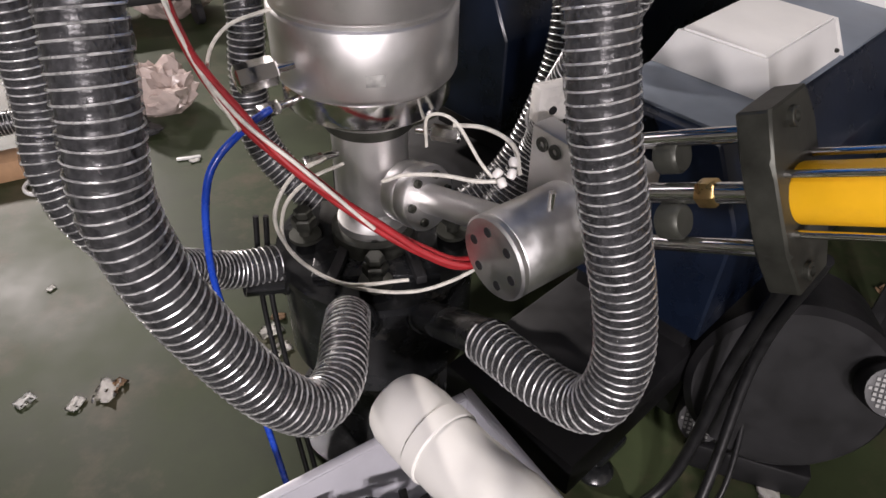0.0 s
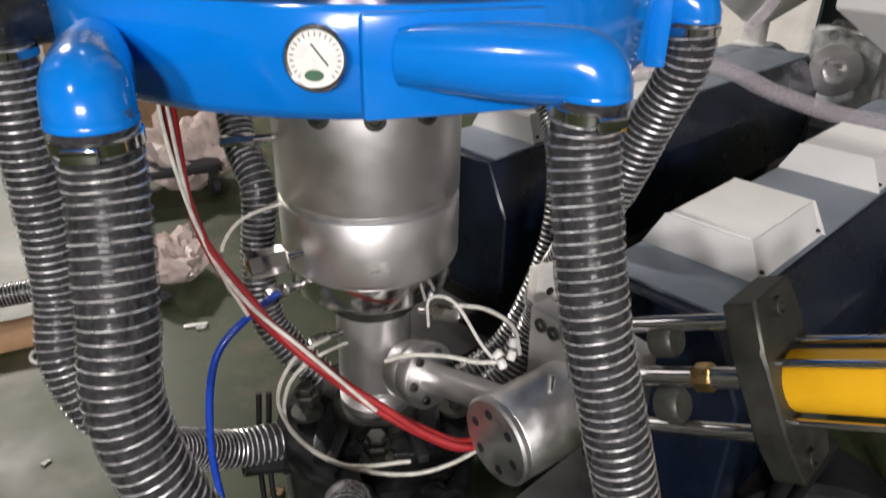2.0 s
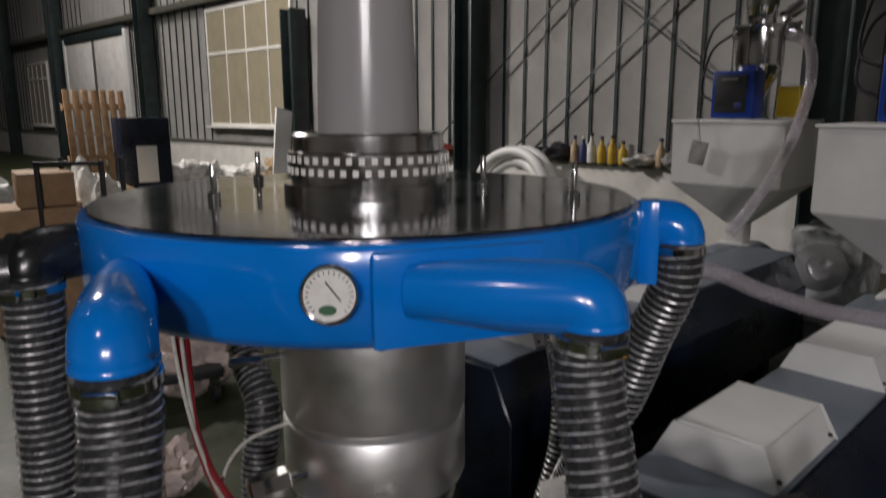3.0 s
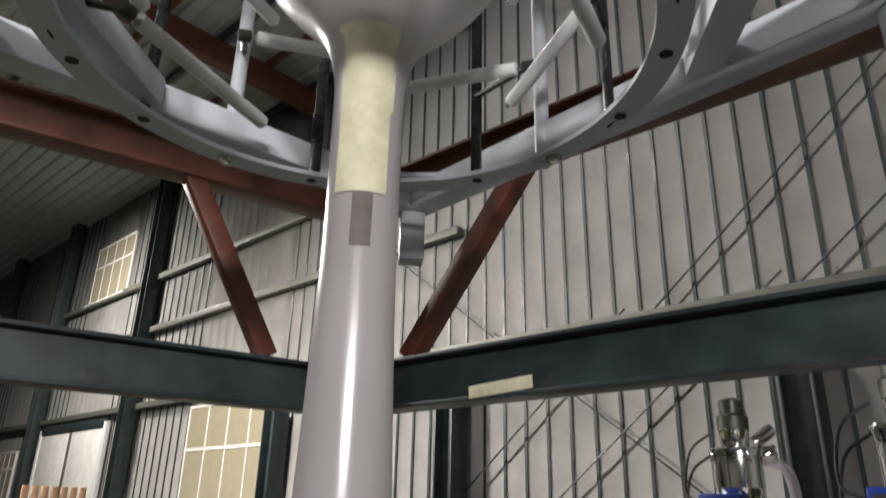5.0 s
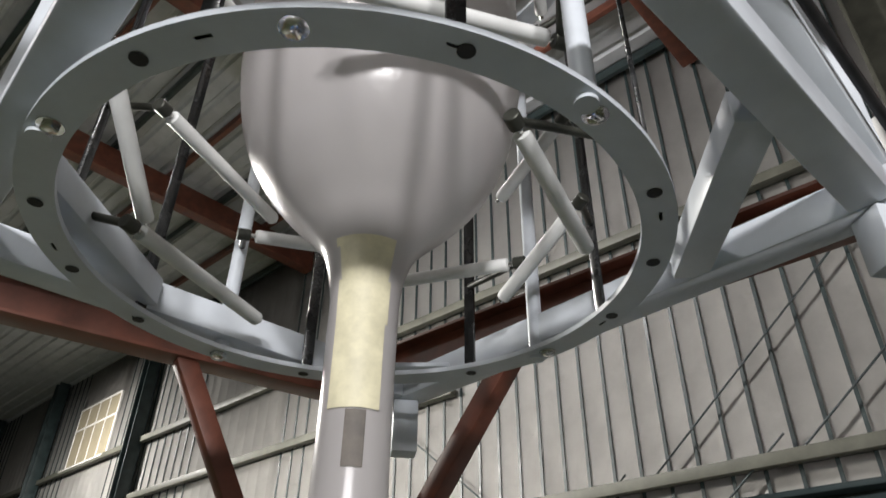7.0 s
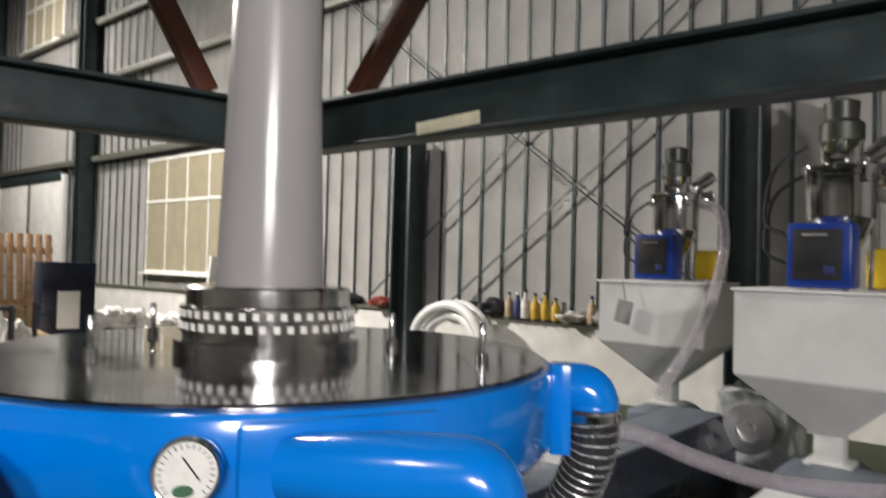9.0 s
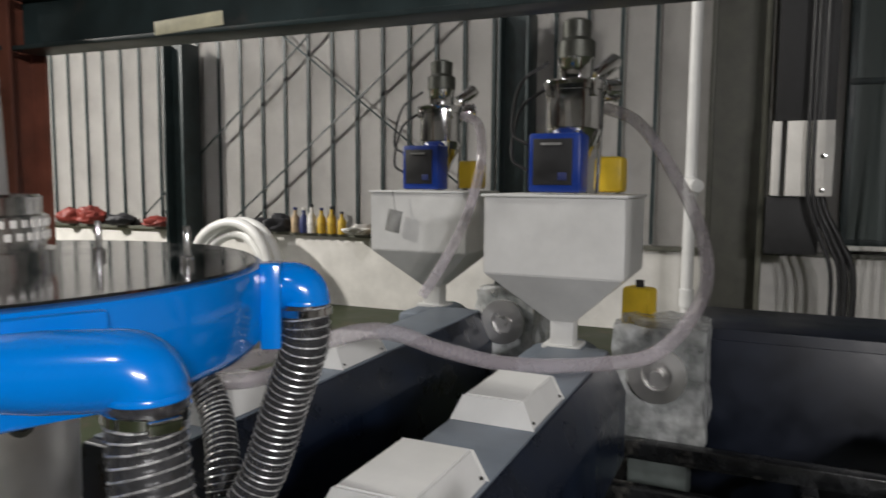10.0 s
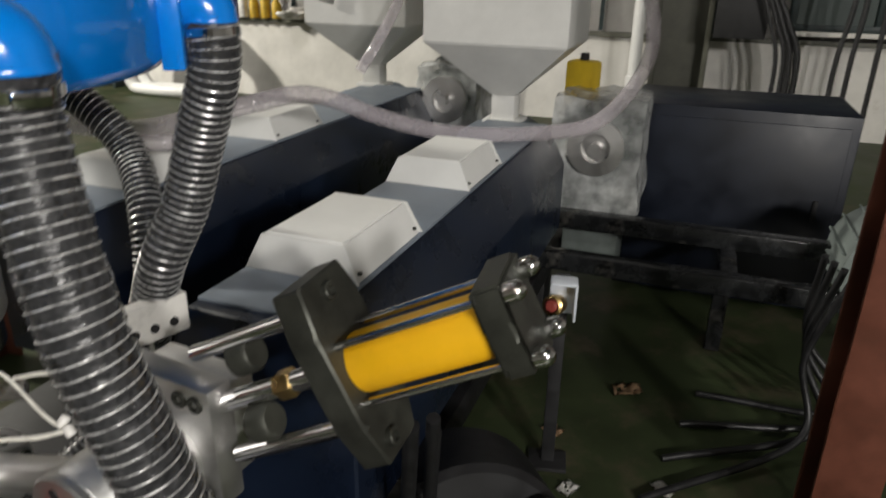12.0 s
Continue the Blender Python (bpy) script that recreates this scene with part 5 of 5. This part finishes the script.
# gearbox and motor under wrapping film
for c, s, lab in ((loc(OA, 2.58, -0.30, 0.74), (0.34, 0.30, 0.46), "grey gearbox wrapped in crumpled clear film"), (loc(OB, 2.75, -0.26, 0.80), (0.30, 0.26, 0.40), "grey-green gearbox wrapped in clear film")):
    t = thing("gearbox", c, lab, "gearbox", "gearboxes", rz=ROT)
    bm = bmesh.new()
    box(bm, (0, 0, -0.02), s, bevel=0.02)
    box(bm, (0, 0, -0.02 - s[2] / 2 - 0.14), (s[0] * 0.8, s[1] * 0.8, 0.28), bevel=0.01)
    part("housing", bm, mat("grey_green_enamel", (0.20, 0.23, 0.22), 0.4, 0, 0.12, 8, 0.05, 40), t)
    bm = bmesh.new()
    lathe(bm, [(0.11, 0), (0.115, 0.01), (0.115, 0.05), (0.06, 0.055), (0.06, 0.03), (0.025, 0.03), (0.025, 0.08), (0, 0.08)], 32, m=axis_m((-s[0] / 2, 0, 0.06), (-1, 0, 0)))
    part("flange", bm, STEEL, t)
    bm = bmesh.new()
    box(bm, (0, 0, 0.0), (s[0] + 0.05, s[1] + 0.06, s[2] + 0.04))
    bmesh.ops.subdivide_edges(bm, edges=bm.edges[:], cuts=9, use_grid_fill=True)
    for v in bm.verts:
        v.co *= 1 + 0.10 * noise.noise(v.co * 9 + Vector(c)) + 0.05 * noise.noise(v.co * 24)
    part("film_wrap", bm, PEELW, t, "crumpled clear wrapping film", smooth=25)

# cabinet and skid beyond the extruder; the cabinet's navy is darkened for shade
CABM = mat("shaded_navy", (0.004, 0.007, 0.016), 0.45, 0.0, 0.2, 5, 0.05, 60)
t = thing("control_cabinet", (3.02, 0.80, 0), "navy steel control cabinet on the floor, coloured darker for shade", "cabinet", rz=ROT)
bm = bmesh.new()
box(bm, (0.2, 0, 0.47), (0.6, 0.95, 0.90), bevel=0.006)
part("body", bm, CABM, t)
bm = bmesh.new()
box(bm, (-0.106, 0, 0.47), (0.012, 0.88, 0.80), bevel=0.003)
d_ = part("door", bm, CABM, t)
bm = bmesh.new()
box(bm, (-0.118, -0.36, 0.5), (0.012, 0.02, 0.10), bevel=0.003)
part("handle", bm, BLACKM, d_)
sk = thing("skid_frame", (2.30, 0.34, 0), "black welded skid frame of channel steel", "frame", rz=ROT - 90)
for y, z, n in ((0.0, 0.40, 1.5), (0.22, 0.50, 1.3), (0.5, 0.40, 1.5)):
    square_bar("rail", (-0.7, y, z), (-0.7 + n, y, z), 0.07, BLACKP, "", sk)
for x in (-0.66, 0.1, 0.76):
    square_bar("post", (x, 0.25, 0.0), (x, 0.25, 0.40), 0.06, BLACKP, "", sk)
    square_bar("cross_rail", (x, 0.0, 0.40), (x, 0.5, 0.40), 0.06, BLACKP, "", sk)
# motor by the right column
t = thing("electric_motor", (2.78, -0.06, 0.30), "grey-green finned electric motor on the skid", "motor", rz=ROT)
bm = bmesh.new()
lathe(bm, [(0.13, -0.2), (0.17, -0.18), (0.17, 0.16), (0.15, 0.2), (0.08, 0.22)], 40, m=axis_m((0, 0, 0.22), (1, 0, 0)))
part("stator", bm, MATS["grey_green_enamel"], t)
for k in range(18):
    a = 2 * math.pi * k / 18
    bm = bmesh.new()
    box(bm, (0, 0.175, 0), (0.30, 0.024, 0.006), m=Matrix.Translation((0, 0, 0.22)) @ Matrix.Rotation(a, 4, "X"))
    part("fin", bm, MATS["grey_green_enamel"], t)
bm = bmesh.new()
box(bm, (0, -0.16, 0.34), (0.12, 0.10, 0.12), bevel=0.01)
part("terminal_box", bm, MATS["grey_green_enamel"], t)

# black blower below the hydraulic cylinder
bl = thing("cooling_blower", (0.90, -0.20, 0.30), "black cooling blower with perforated guards on the floor", "blower", rz=-25)
bm = bmesh.new()
lathe(bm, [(0.05, -0.10), (0.20, -0.10), (0.215, -0.085), (0.215, 0.085), (0.20, 0.10), (0.05, 0.10)], 48, m=axis_m((0, 0, 0), (0.1, -1, 0.2)))
part("scroll", bm, SOOT, bl)
bm = bmesh.new()
box(bm, (0, 0, -0.25), (0.26, 0.24, 0.09), bevel=0.01)
box(bm, (0.0, 0.02, -0.15), (0.10, 0.16, 0.14), bevel=0.01)
part("foot", bm, SOOT, bl)
for c, r in (((0.16, -0.13, 0.13), 0.052), ((-0.14, -0.12, -0.12), 0.05)):
    q = axis_m(c, (0.0, -0.8, 0.55))
    bm = bmesh.new()
    lathe(bm, [(r, -0.06), (r, 0.0), (r * 0.95, 0.004), (0, 0.004)], 28, m=q)
    g = part("vent_guard", bm, SOOT, bl)
    bm = bmesh.new()
    for i in range(-4, 5):
        for j in range(-4, 5):
            if i * i + j * j < 17:
                box(bm, (i * r * 0.2, j * r * 0.2, 0.006), (r * 0.12, r * 0.12, 0.002), m=q)
    tagged(part("perforation", bm, CLUT[6], g, "grid of small pale holes", smooth=0), kind="stuff")
for k, (a, b, c, r) in enumerate((((0.66, -0.40, 0.80), (0.70, -0.30, 0.45), (0.63, -0.33, 0.03), 0.014), ((0.70, -0.40, 0.80), (0.76, -0.28, 0.42), (0.62, -0.46, 0.02), 0.012), ((0.72, -0.38, 0.76), (0.80, -0.24, 0.40), (0.74, -0.38, 0.02), 0.007))):
    e = Vector(c) + Vector((-0.35, -0.12, -0.005))
    cable([a, b, c, e], r, BLACKC, "thick black cable hanging down to the floor")
for k in range(4):
    cable([(2.30 + 0.03 * k, -0.20 + 0.05 * k, 0.62), (2.28 + 0.05 * k, -0.12 + 0.03 * k, 0.3), (2.2 + 0.1 * k, -0.2, 0.06), (1.6 + 0.2 * k, 0.1 * k - 0.1, 0.012)], 0.012, BLACKC, "black cable drooping from the skid to the floor")

# white pipe, junction box and cables on the main column
t = thing("wall_pipe", (*(WN * (WL - 0.72) + WD * -0.62).xy, 0), "white plastic riser pipe with a joint beside the column", "pipe")
bm = bmesh.new()
rod(bm, (0, 0, 0), (0, 0, 7), 0.055, seg=24)
part("pipe", bm, WHITEP, t)
for z in (1.55, 0.5, 3.4):
    bm = bmesh.new()
    lathe(bm, [(0.056, -0.09), (0.068, -0.085), (0.068, 0.085), (0.056, 0.09)], 24, m=Matrix.Translation((0, 0, z)))
    part("sleeve_joint", bm, WHITEP, t)
bm = bmesh.new()
lathe(bm, [(0.05, 0), (0.05, 0.12), (0.06, 0.125), (0.06, 0.16), (0, 0.165)], 20, m=axis_m((0, 0, 1.56), (-0.4, -0.9, 0)))
part("capped_branch", bm, WHITEP, t)
jp = WN * (WL - 0.9) + WD * -1.53
jbx = thing("junction_box", (jp.x, jp.y, 1.80), "beige cable cover plate over a black cable duct", "junction box", rz=WROT)
for x, w_ in ((0.21, 0.07), (-0.05, 0.36)):
    bm = bmesh.new()
    box(bm, (x, 0, 0), (w_, 0.05, 0.64), bevel=0.006)
    part("cover", bm, CREAM, jbx)
for z in (-0.27, 0.02):
    bm = bmesh.new()
    lathe(bm, [(0.022, 0), (0.022, 0.012), (0, 0.014)], 14, m=axis_m((-0.15, 0.025, z), (0, 1, 0)))
    part("bolt", bm, STEEL2, jbx)
bm = bmesh.new()
box(bm, (0.0, -0.05, 1.5), (0.46, 0.08, 2.35), bevel=0.006)
part("cable_duct", bm, BLACKM, jbx)
bm = bmesh.new()
box(bm, (0.06, -0.05, -0.58), (0.42, 0.08, 0.5), bevel=0.006)
part("lower_duct", bm, BLACKM, jbx)
for k in range(4):
    q = jp - WN * (0.10 if k < 2 else -0.03) + WD * (-0.03 - 0.04 * k)
    e = q - WD * (0.22 + 0.02 * k)
    cable([(q.x, q.y, 5.2), (q.x, q.y, 3.0), (q.x, q.y, 1.75), (q.x - WD.x * 0.03, q.y - WD.y * 0.03, 1.4), (*q.lerp(e, 0.6).xy, 1.1), (e.x, e.y, 0.8), (e.x, e.y, 0.1)], 0.018 if k < 2 else 0.028, BLACKC, "black power cable hanging from the roof", step=0.05)
for k in range(3):
    q = WN * (WL - 0.9 - 0.05 * k) + WD * (-2.35 - (0, 0.05, 0.17)[k])
    e = q + WD * (0.10 - 0.05 * k)
    cable([(q.x, q.y, 5.2), (q.x, q.y, 2.4), (*q.lerp(e, 0.5).xy, 1.3), (e.x, e.y, 0.8), (e.x, e.y, 0.1)], 0.022, BLACKC, "black power cable hanging from the roof", step=0.05)

# tag on the hopper
tg = thing("hang_tag", loc(OB, 2.60, 0.38, 1.40), "grey paper tag hanging on a string from the hopper", "tag", rz=ROT)
bm = bmesh.new()
box(bm, (-0.012, 0, -0.04), (0.003, 0.085, 0.12), bevel=0.001, m=pose(0, 0, 0, 12, 0, 0))
part("card", bm, CLUT[6], tg)
bm = bmesh.new()
rod(bm, (-0.014, 0, 0.02), (-0.010, 0.02, 0.13), 0.0015, seg=6)
part("string", bm, BLACKC, tg)
t = thing("oil_can", loc(OA, 2.78, -0.16, 1.0), "yellow plastic can behind the hopper", "can")
bm = bmesh.new()
box(bm, (0, 0, 0), (0.10, 0.14, 0.20), rz=20, bevel=0.02)
part("can_body", bm, YPLAST, t)
bm = bmesh.new()
lathe(bm, [(0.02, 0.10), (0.02, 0.13), (0, 0.132)], 12)
part("cap", bm, BLACKM, t)

# ---- things on the ledge ----
rng = random.Random(11)


def bottle(place, h, r, material):
    t = thing("bottle", place, "small bottle standing on the wall ledge", "bottle", "bottles on the ledge")
    bm = bmesh.new()
    lathe(bm, [(r, 0), (r, h * 0.62), (r * 0.4, h * 0.8), (r * 0.4, h * 0.97)], 16)
    part("body", bm, material, t)
    bm = bmesh.new()
    lathe(bm, [(r * 0.46, h * 0.97), (r * 0.46, h * 1.08), (0, h * 1.09)], 12)
    part("cap", bm, CLUT[rng.choice((0, 2, 4, 5))], t)


def bag(place, sx, sy, h, material, name="bag", label="crumpled bag lying on the ledge", k=1.0):
    bm = bmesh.new()
    bmesh.ops.create_icosphere(bm, subdivisions=4, radius=1)
    o = Vector(place)
    for v in bm.verts:
        q = v.co.copy()
        f = 1 + k * (0.30 * noise.noise(q * 1.6 + o * 7) + 0.14 * abs(noise.noise(q * 4 + o * 3)) + 0.05 * noise.noise(q * 11))
        v.co = Vector((q.x * sx * f, q.y * sy * f, max(0, (q.z * 0.55 + 0.45) * h * f)))
    return tagged(part(name, bm, material, smooth=35, m=Matrix.Translation(o)), label, name.replace("_", " "))


zl = SILL + 0.04
for s, kind, m_, h in ((2.35, "b", 0, 0.30), (2.55, "b", 5, 0.28), (2.8, "g", 6, 0.16), (3.05, "b", 1, 0.30), (3.3, "g", 0, 0.12), (3.55, "b", 3, 0.26), (3.7, "b", 3, 0.32), (3.85, "b", 3, 0.30), (4.0, "b", 0, 0.34), (4.12, "b", 5, 0.30), (4.25, "b", 1, 0.30), (4.5, "g", 2, 0.2), (4.8, "g", 2, 0.16), (5.3, "g", 0, 0.12), (6.6, "g", 4, 0.14), (7.3, "g", 2, 0.16), (7.9, "g", 4, 0.26), (8.3, "g", 4, 0.22), (9.2, "g", 2, 0.2)):
    p = WN * (WL - 0.06) + WD * s + Vector((0, 0, zl))
    if kind == "b":
        bottle(p, h, 0.055, CLUT[m_])
    else:
        bag(p, 0.20, 0.11, h, CLUT[m_])

# ---- far end of the hall ----
def crate_box(place, size, rz, material, label, name="carton"):
    t = thing(name, place, label, name, "far cartons" if name == "carton" else "", rz=rz)
    bm = bmesh.new()
    box(bm, (0, 0, size[2] / 2), size, bevel=0.006)
    part("box", bm, material, t)
    bm = bmesh.new()
    box(bm, (0, -size[1] / 2 - 0.003, size[2] * 0.62), (size[0] * 0.42, 0.004, size[2] * 0.3), bevel=0.001)
    part("paper_label", bm, PAPER, t)
    return t


crate_box((-2.95, 8.1, 0), (0.58, 0.5, 1.50), 30, NAVY, "dark navy tall machine cabinet with a white notice", "cabinet")
t = thing("workbench", (-2.35, 8.6, 0), "low bench loaded with white film scraps", "bench", rz=40)
bm = bmesh.new()
box(bm, (0, 0, 0.62), (1.7, 0.7, 0.05), bevel=0.005)
part("bench_top", bm, CREAM, t)
for x in (-0.8, 0.8):
    for y in (-0.3, 0.3):
        bm = bmesh.new()
        box(bm, (x, y, 0.30), (0.05, 0.05, 0.60))
        part("leg", bm, BLACKM, t)
for i in range(16):
    bag((-2.9 + 0.12 * i + rng.uniform(-0.05, 0.05), 8.45 + rng.uniform(-0.3, 0.3) + 0.05 * i, 0.645), rng.uniform(0.1, 0.22), rng.uniform(0.1, 0.2), rng.uniform(0.08, 0.28), CLUT[rng.choice((0, 0, 0, 6, 1))], "crumpled_scrap", "white film scrap bundle heaped on the bench", 1.6)
for i in range(22):
    bag((-4.9 + 0.10 * i + rng.uniform(-0.2, 0.2), 6.4 + rng.uniform(-0.9, 1.2), 0), rng.uniform(0.15, 0.35), rng.uniform(0.15, 0.3), rng.uniform(0.4, 0.95), CLUT[rng.choice((0, 0, 0, 6, 1, 0))], "scrap_sack", "pale plastic sack of film scrap on the floor", 0.8)
for i, (x, y, z, w, h) in enumerate(((-1.9, 4.6, 0, 0.5, 0.55), (-2.5, 4.2, 0, 0.6, 0.9), (-2.9, 4.9, 0, 0.6, 0.75), (-1.45, 3.9, 0, 0.45, 0.38), (-1.0, 4.7, 0, 0.5, 0.5), (-0.6, 4.1, 0, 0.42, 0.36), (-2.45, 4.25, 0.91, 0.45, 0.24))):
    crate_box((x, y, z), (w, w * 0.8, h), 20 * i, CARD, "brown cardboard carton on the workshop floor")
pal = thing("pallet", (-3.75, 9.0, 0.0), "slatted wooden pallet leaning upright by the wall", "pallet", rz=40)
WOOD = mat("raw_pine", (0.40, 0.24, 0.13), 0.7, 0, 0.15, 9, 0.1, 60)
for k in range(7):
    bm = bmesh.new()
    box(bm, (-0.36 + 0.12 * k, 0.0, 0.95), (0.085, 0.02, 1.85), bevel=0.003, m=pose(0, 0, 0, -6, 0, 0))
    part("slat", bm, WOOD, pal)
for z in (0.25, 0.95, 1.65):
    bm = bmesh.new()
    box(bm, (0, 0.05, z), (0.84, 0.08, 0.08), m=pose(0, 0, 0, -6, 0, 0))
    part("bearer", bm, WOOD, pal)
bd = thing("panel_board", (-1.3, 8.55, 0.55), "white board leaning against the low wall", "board", rz=40)
bm = bmesh.new()
box(bm, (0, 0, 0.55), (0.26, 0.03, 1.1), bevel=0.004, m=pose(0, 0, 0, -12, 14, 0))
part("board", bm, WHITEP, bd)
fr2 = thing("steel_stand", (-2.15, 4.0, 0), "thin black square-tube stand", "stand")
for a, b in (((-0.22, 0, 0), (-0.22, 0, 1.24)), ((0.22, 0, 0), (0.22, 0, 1.24)), ((-0.22, 0, 1.22), (0.22, 0, 1.22)), ((-0.22, 0.4, 0), (-0.22, 0.4, 1.24)), ((0.22, 0.4, 0), (0.22, 0.4, 1.24))):
    square_bar("tube", a, b, 0.03, BLACKM, "", fr2)

# ---- floor litter behind the die ----
FILMB = clear_mat("pinkish_film", (0.70, 0.58, 0.53), 0.25, 0.72, 1.0, 14, 0.5)
bag((-0.92, 1.62, 0), 0.15, 0.13, 0.22, FILMB, "plastic_bag", "crumpled translucent plastic bag on the floor", 2.0)
bag((-1.08, 2.75, 0), 0.22, 0.2, 0.35, FILMB, "plastic_bag", "crumpled translucent plastic bag by the cartons", 2.0)
bag((-1.0, 1.42, 0), 0.12, 0.07, 0.05, BLACKM, "rag", "black rag on the floor", 1.2)
st = thing("castor_trolley", (-1.15, 2.65, 0), "dark low trolley on castors", "trolley", rz=20)
bm = bmesh.new()
box(bm, (0, 0, 0.17), (0.5, 0.4, 0.05), bevel=0.006)
part("deck", bm, BLACKM, st)
for x in (-0.2, 0.2):
    for y in (-0.16, 0.16):
        bm = bmesh.new()
        lathe(bm, [(0.03, -0.02), (0.06, -0.018), (0.06, 0.018), (0.03, 0.02)], 20, m=axis_m((x, y, 0.06), (1, 0.2, 0)))
        w_ = part("castor", bm, BLACKM, st)
        bm = bmesh.new()
        box(bm, (x, y, 0.125), (0.05, 0.05, 0.06))
        part("fork", bm, OLIVE, w_)
pl = thing("plank", (-1.42, 1.12, 0.02), "brown wooden plank under a steel pipe", "plank", rz=22)
bm = bmesh.new()
box(bm, (0, 0, 0.02), (0.75, 0.10, 0.08), bevel=0.004)
part("board", bm, WOOD, pl)
hose([(-1.75, 1.10, 0.17), (-1.5, 1.2, 0.16), (-1.3, 1.27, 0.16), (-1.12, 1.36, 0.15)], 0.045, "ribbed hose piece lying on a plank", clamp=False, wrapped=False)
rg2 = thing("washer_ring", (-1.21, 1.06, 0.0), "white plastic ring lying on the floor", "ring")
bm = bmesh.new()
sweep(bm, [(0.06 * math.cos(a), 0.06 * math.sin(a), 0.008) for a in [math.pi * 1.7 * i / 24 for i in range(25)]], 0.008, 10)
part("ring", bm, WHITEP, rg2)
rng = random.Random(3)


def scrap(place, size, rz, material, label):
    bm = bmesh.new()
    n = 7
    vs = [[bm.verts.new((size * (i / n - 0.5) * 1.4, size * (j / n - 0.5), 0.004 + 0.35 * size * abs(noise.noise(Vector((i * 0.5 + place[0] * 9, j * 0.5, rz))) ))) for j in range(n + 1)] for i in range(n + 1)]
    for i in range(n):
        for j in range(n):
            if rng.random() > 0.08:
                bm.faces.new((vs[i][j], vs[i + 1][j], vs[i + 1][j + 1], vs[i][j + 1]))
    bmesh.ops.solidify(bm, geom=bm.faces[:], thickness=0.0012)
    tagged(part("paper_scrap", bm, material, smooth=40, m=pose(*place, 0, 0, rz)), label, "paper scrap", "floor scraps")


for x, y, sz, m_ in ((-0.724, 0.083, 0.055, CREAM), (-0.70, 0.10, 0.035, CARD), (-0.925, 0.066, 0.035, WHITEP), (-0.792, 0.046, 0.035, PAPER), (-0.318, 0.275, 0.05, PAPER), (-0.696, 1.206, 0.03, PAPER), (-0.28, 0.20, 0.04, CREAM), (-0.30, 0.33, 0.03, CARD), (-1.0, 0.5, 0.02, PAPER), (1.45, 0.05, 0.05, PAPER), (1.35, 0.22, 0.04, PAPER), (1.7, -0.1, 0.05, CREAM), (2.0, 0.35, 0.08, CARD), (1.6, 0.3, 0.05, CARD), (0.62, -0.45, 0.04, PAPER), (0.9, -0.35, 0.05, CREAM), (0.75, -0.5, 0.03, PAPER)):
    scrap((x, y, 0.0), sz, rng.uniform(0, 360), m_, "torn pale paper scrap on the floor")
bm = bmesh.new()
box(bm, (0, 0, 0.006), (0.09, 0.012, 0.010), bevel=0.002)
tagged(part("cable_tie", bm, WHITEP, m=pose(-0.72, 1.22, 0, 0, 0, 12)), "white plastic strip on the floor", "strip")
# cables down the drum's side
for dx in (0, 0.02):
    cable([(-0.215 - dx, -0.02, 0.64), (-0.225 - dx, -0.05, 0.45), (-0.20 - dx, -0.12, 0.22), (-0.16 - dx, -0.22, 0.02)], 0.006, BLACKC, "thin black cable down the drum side")
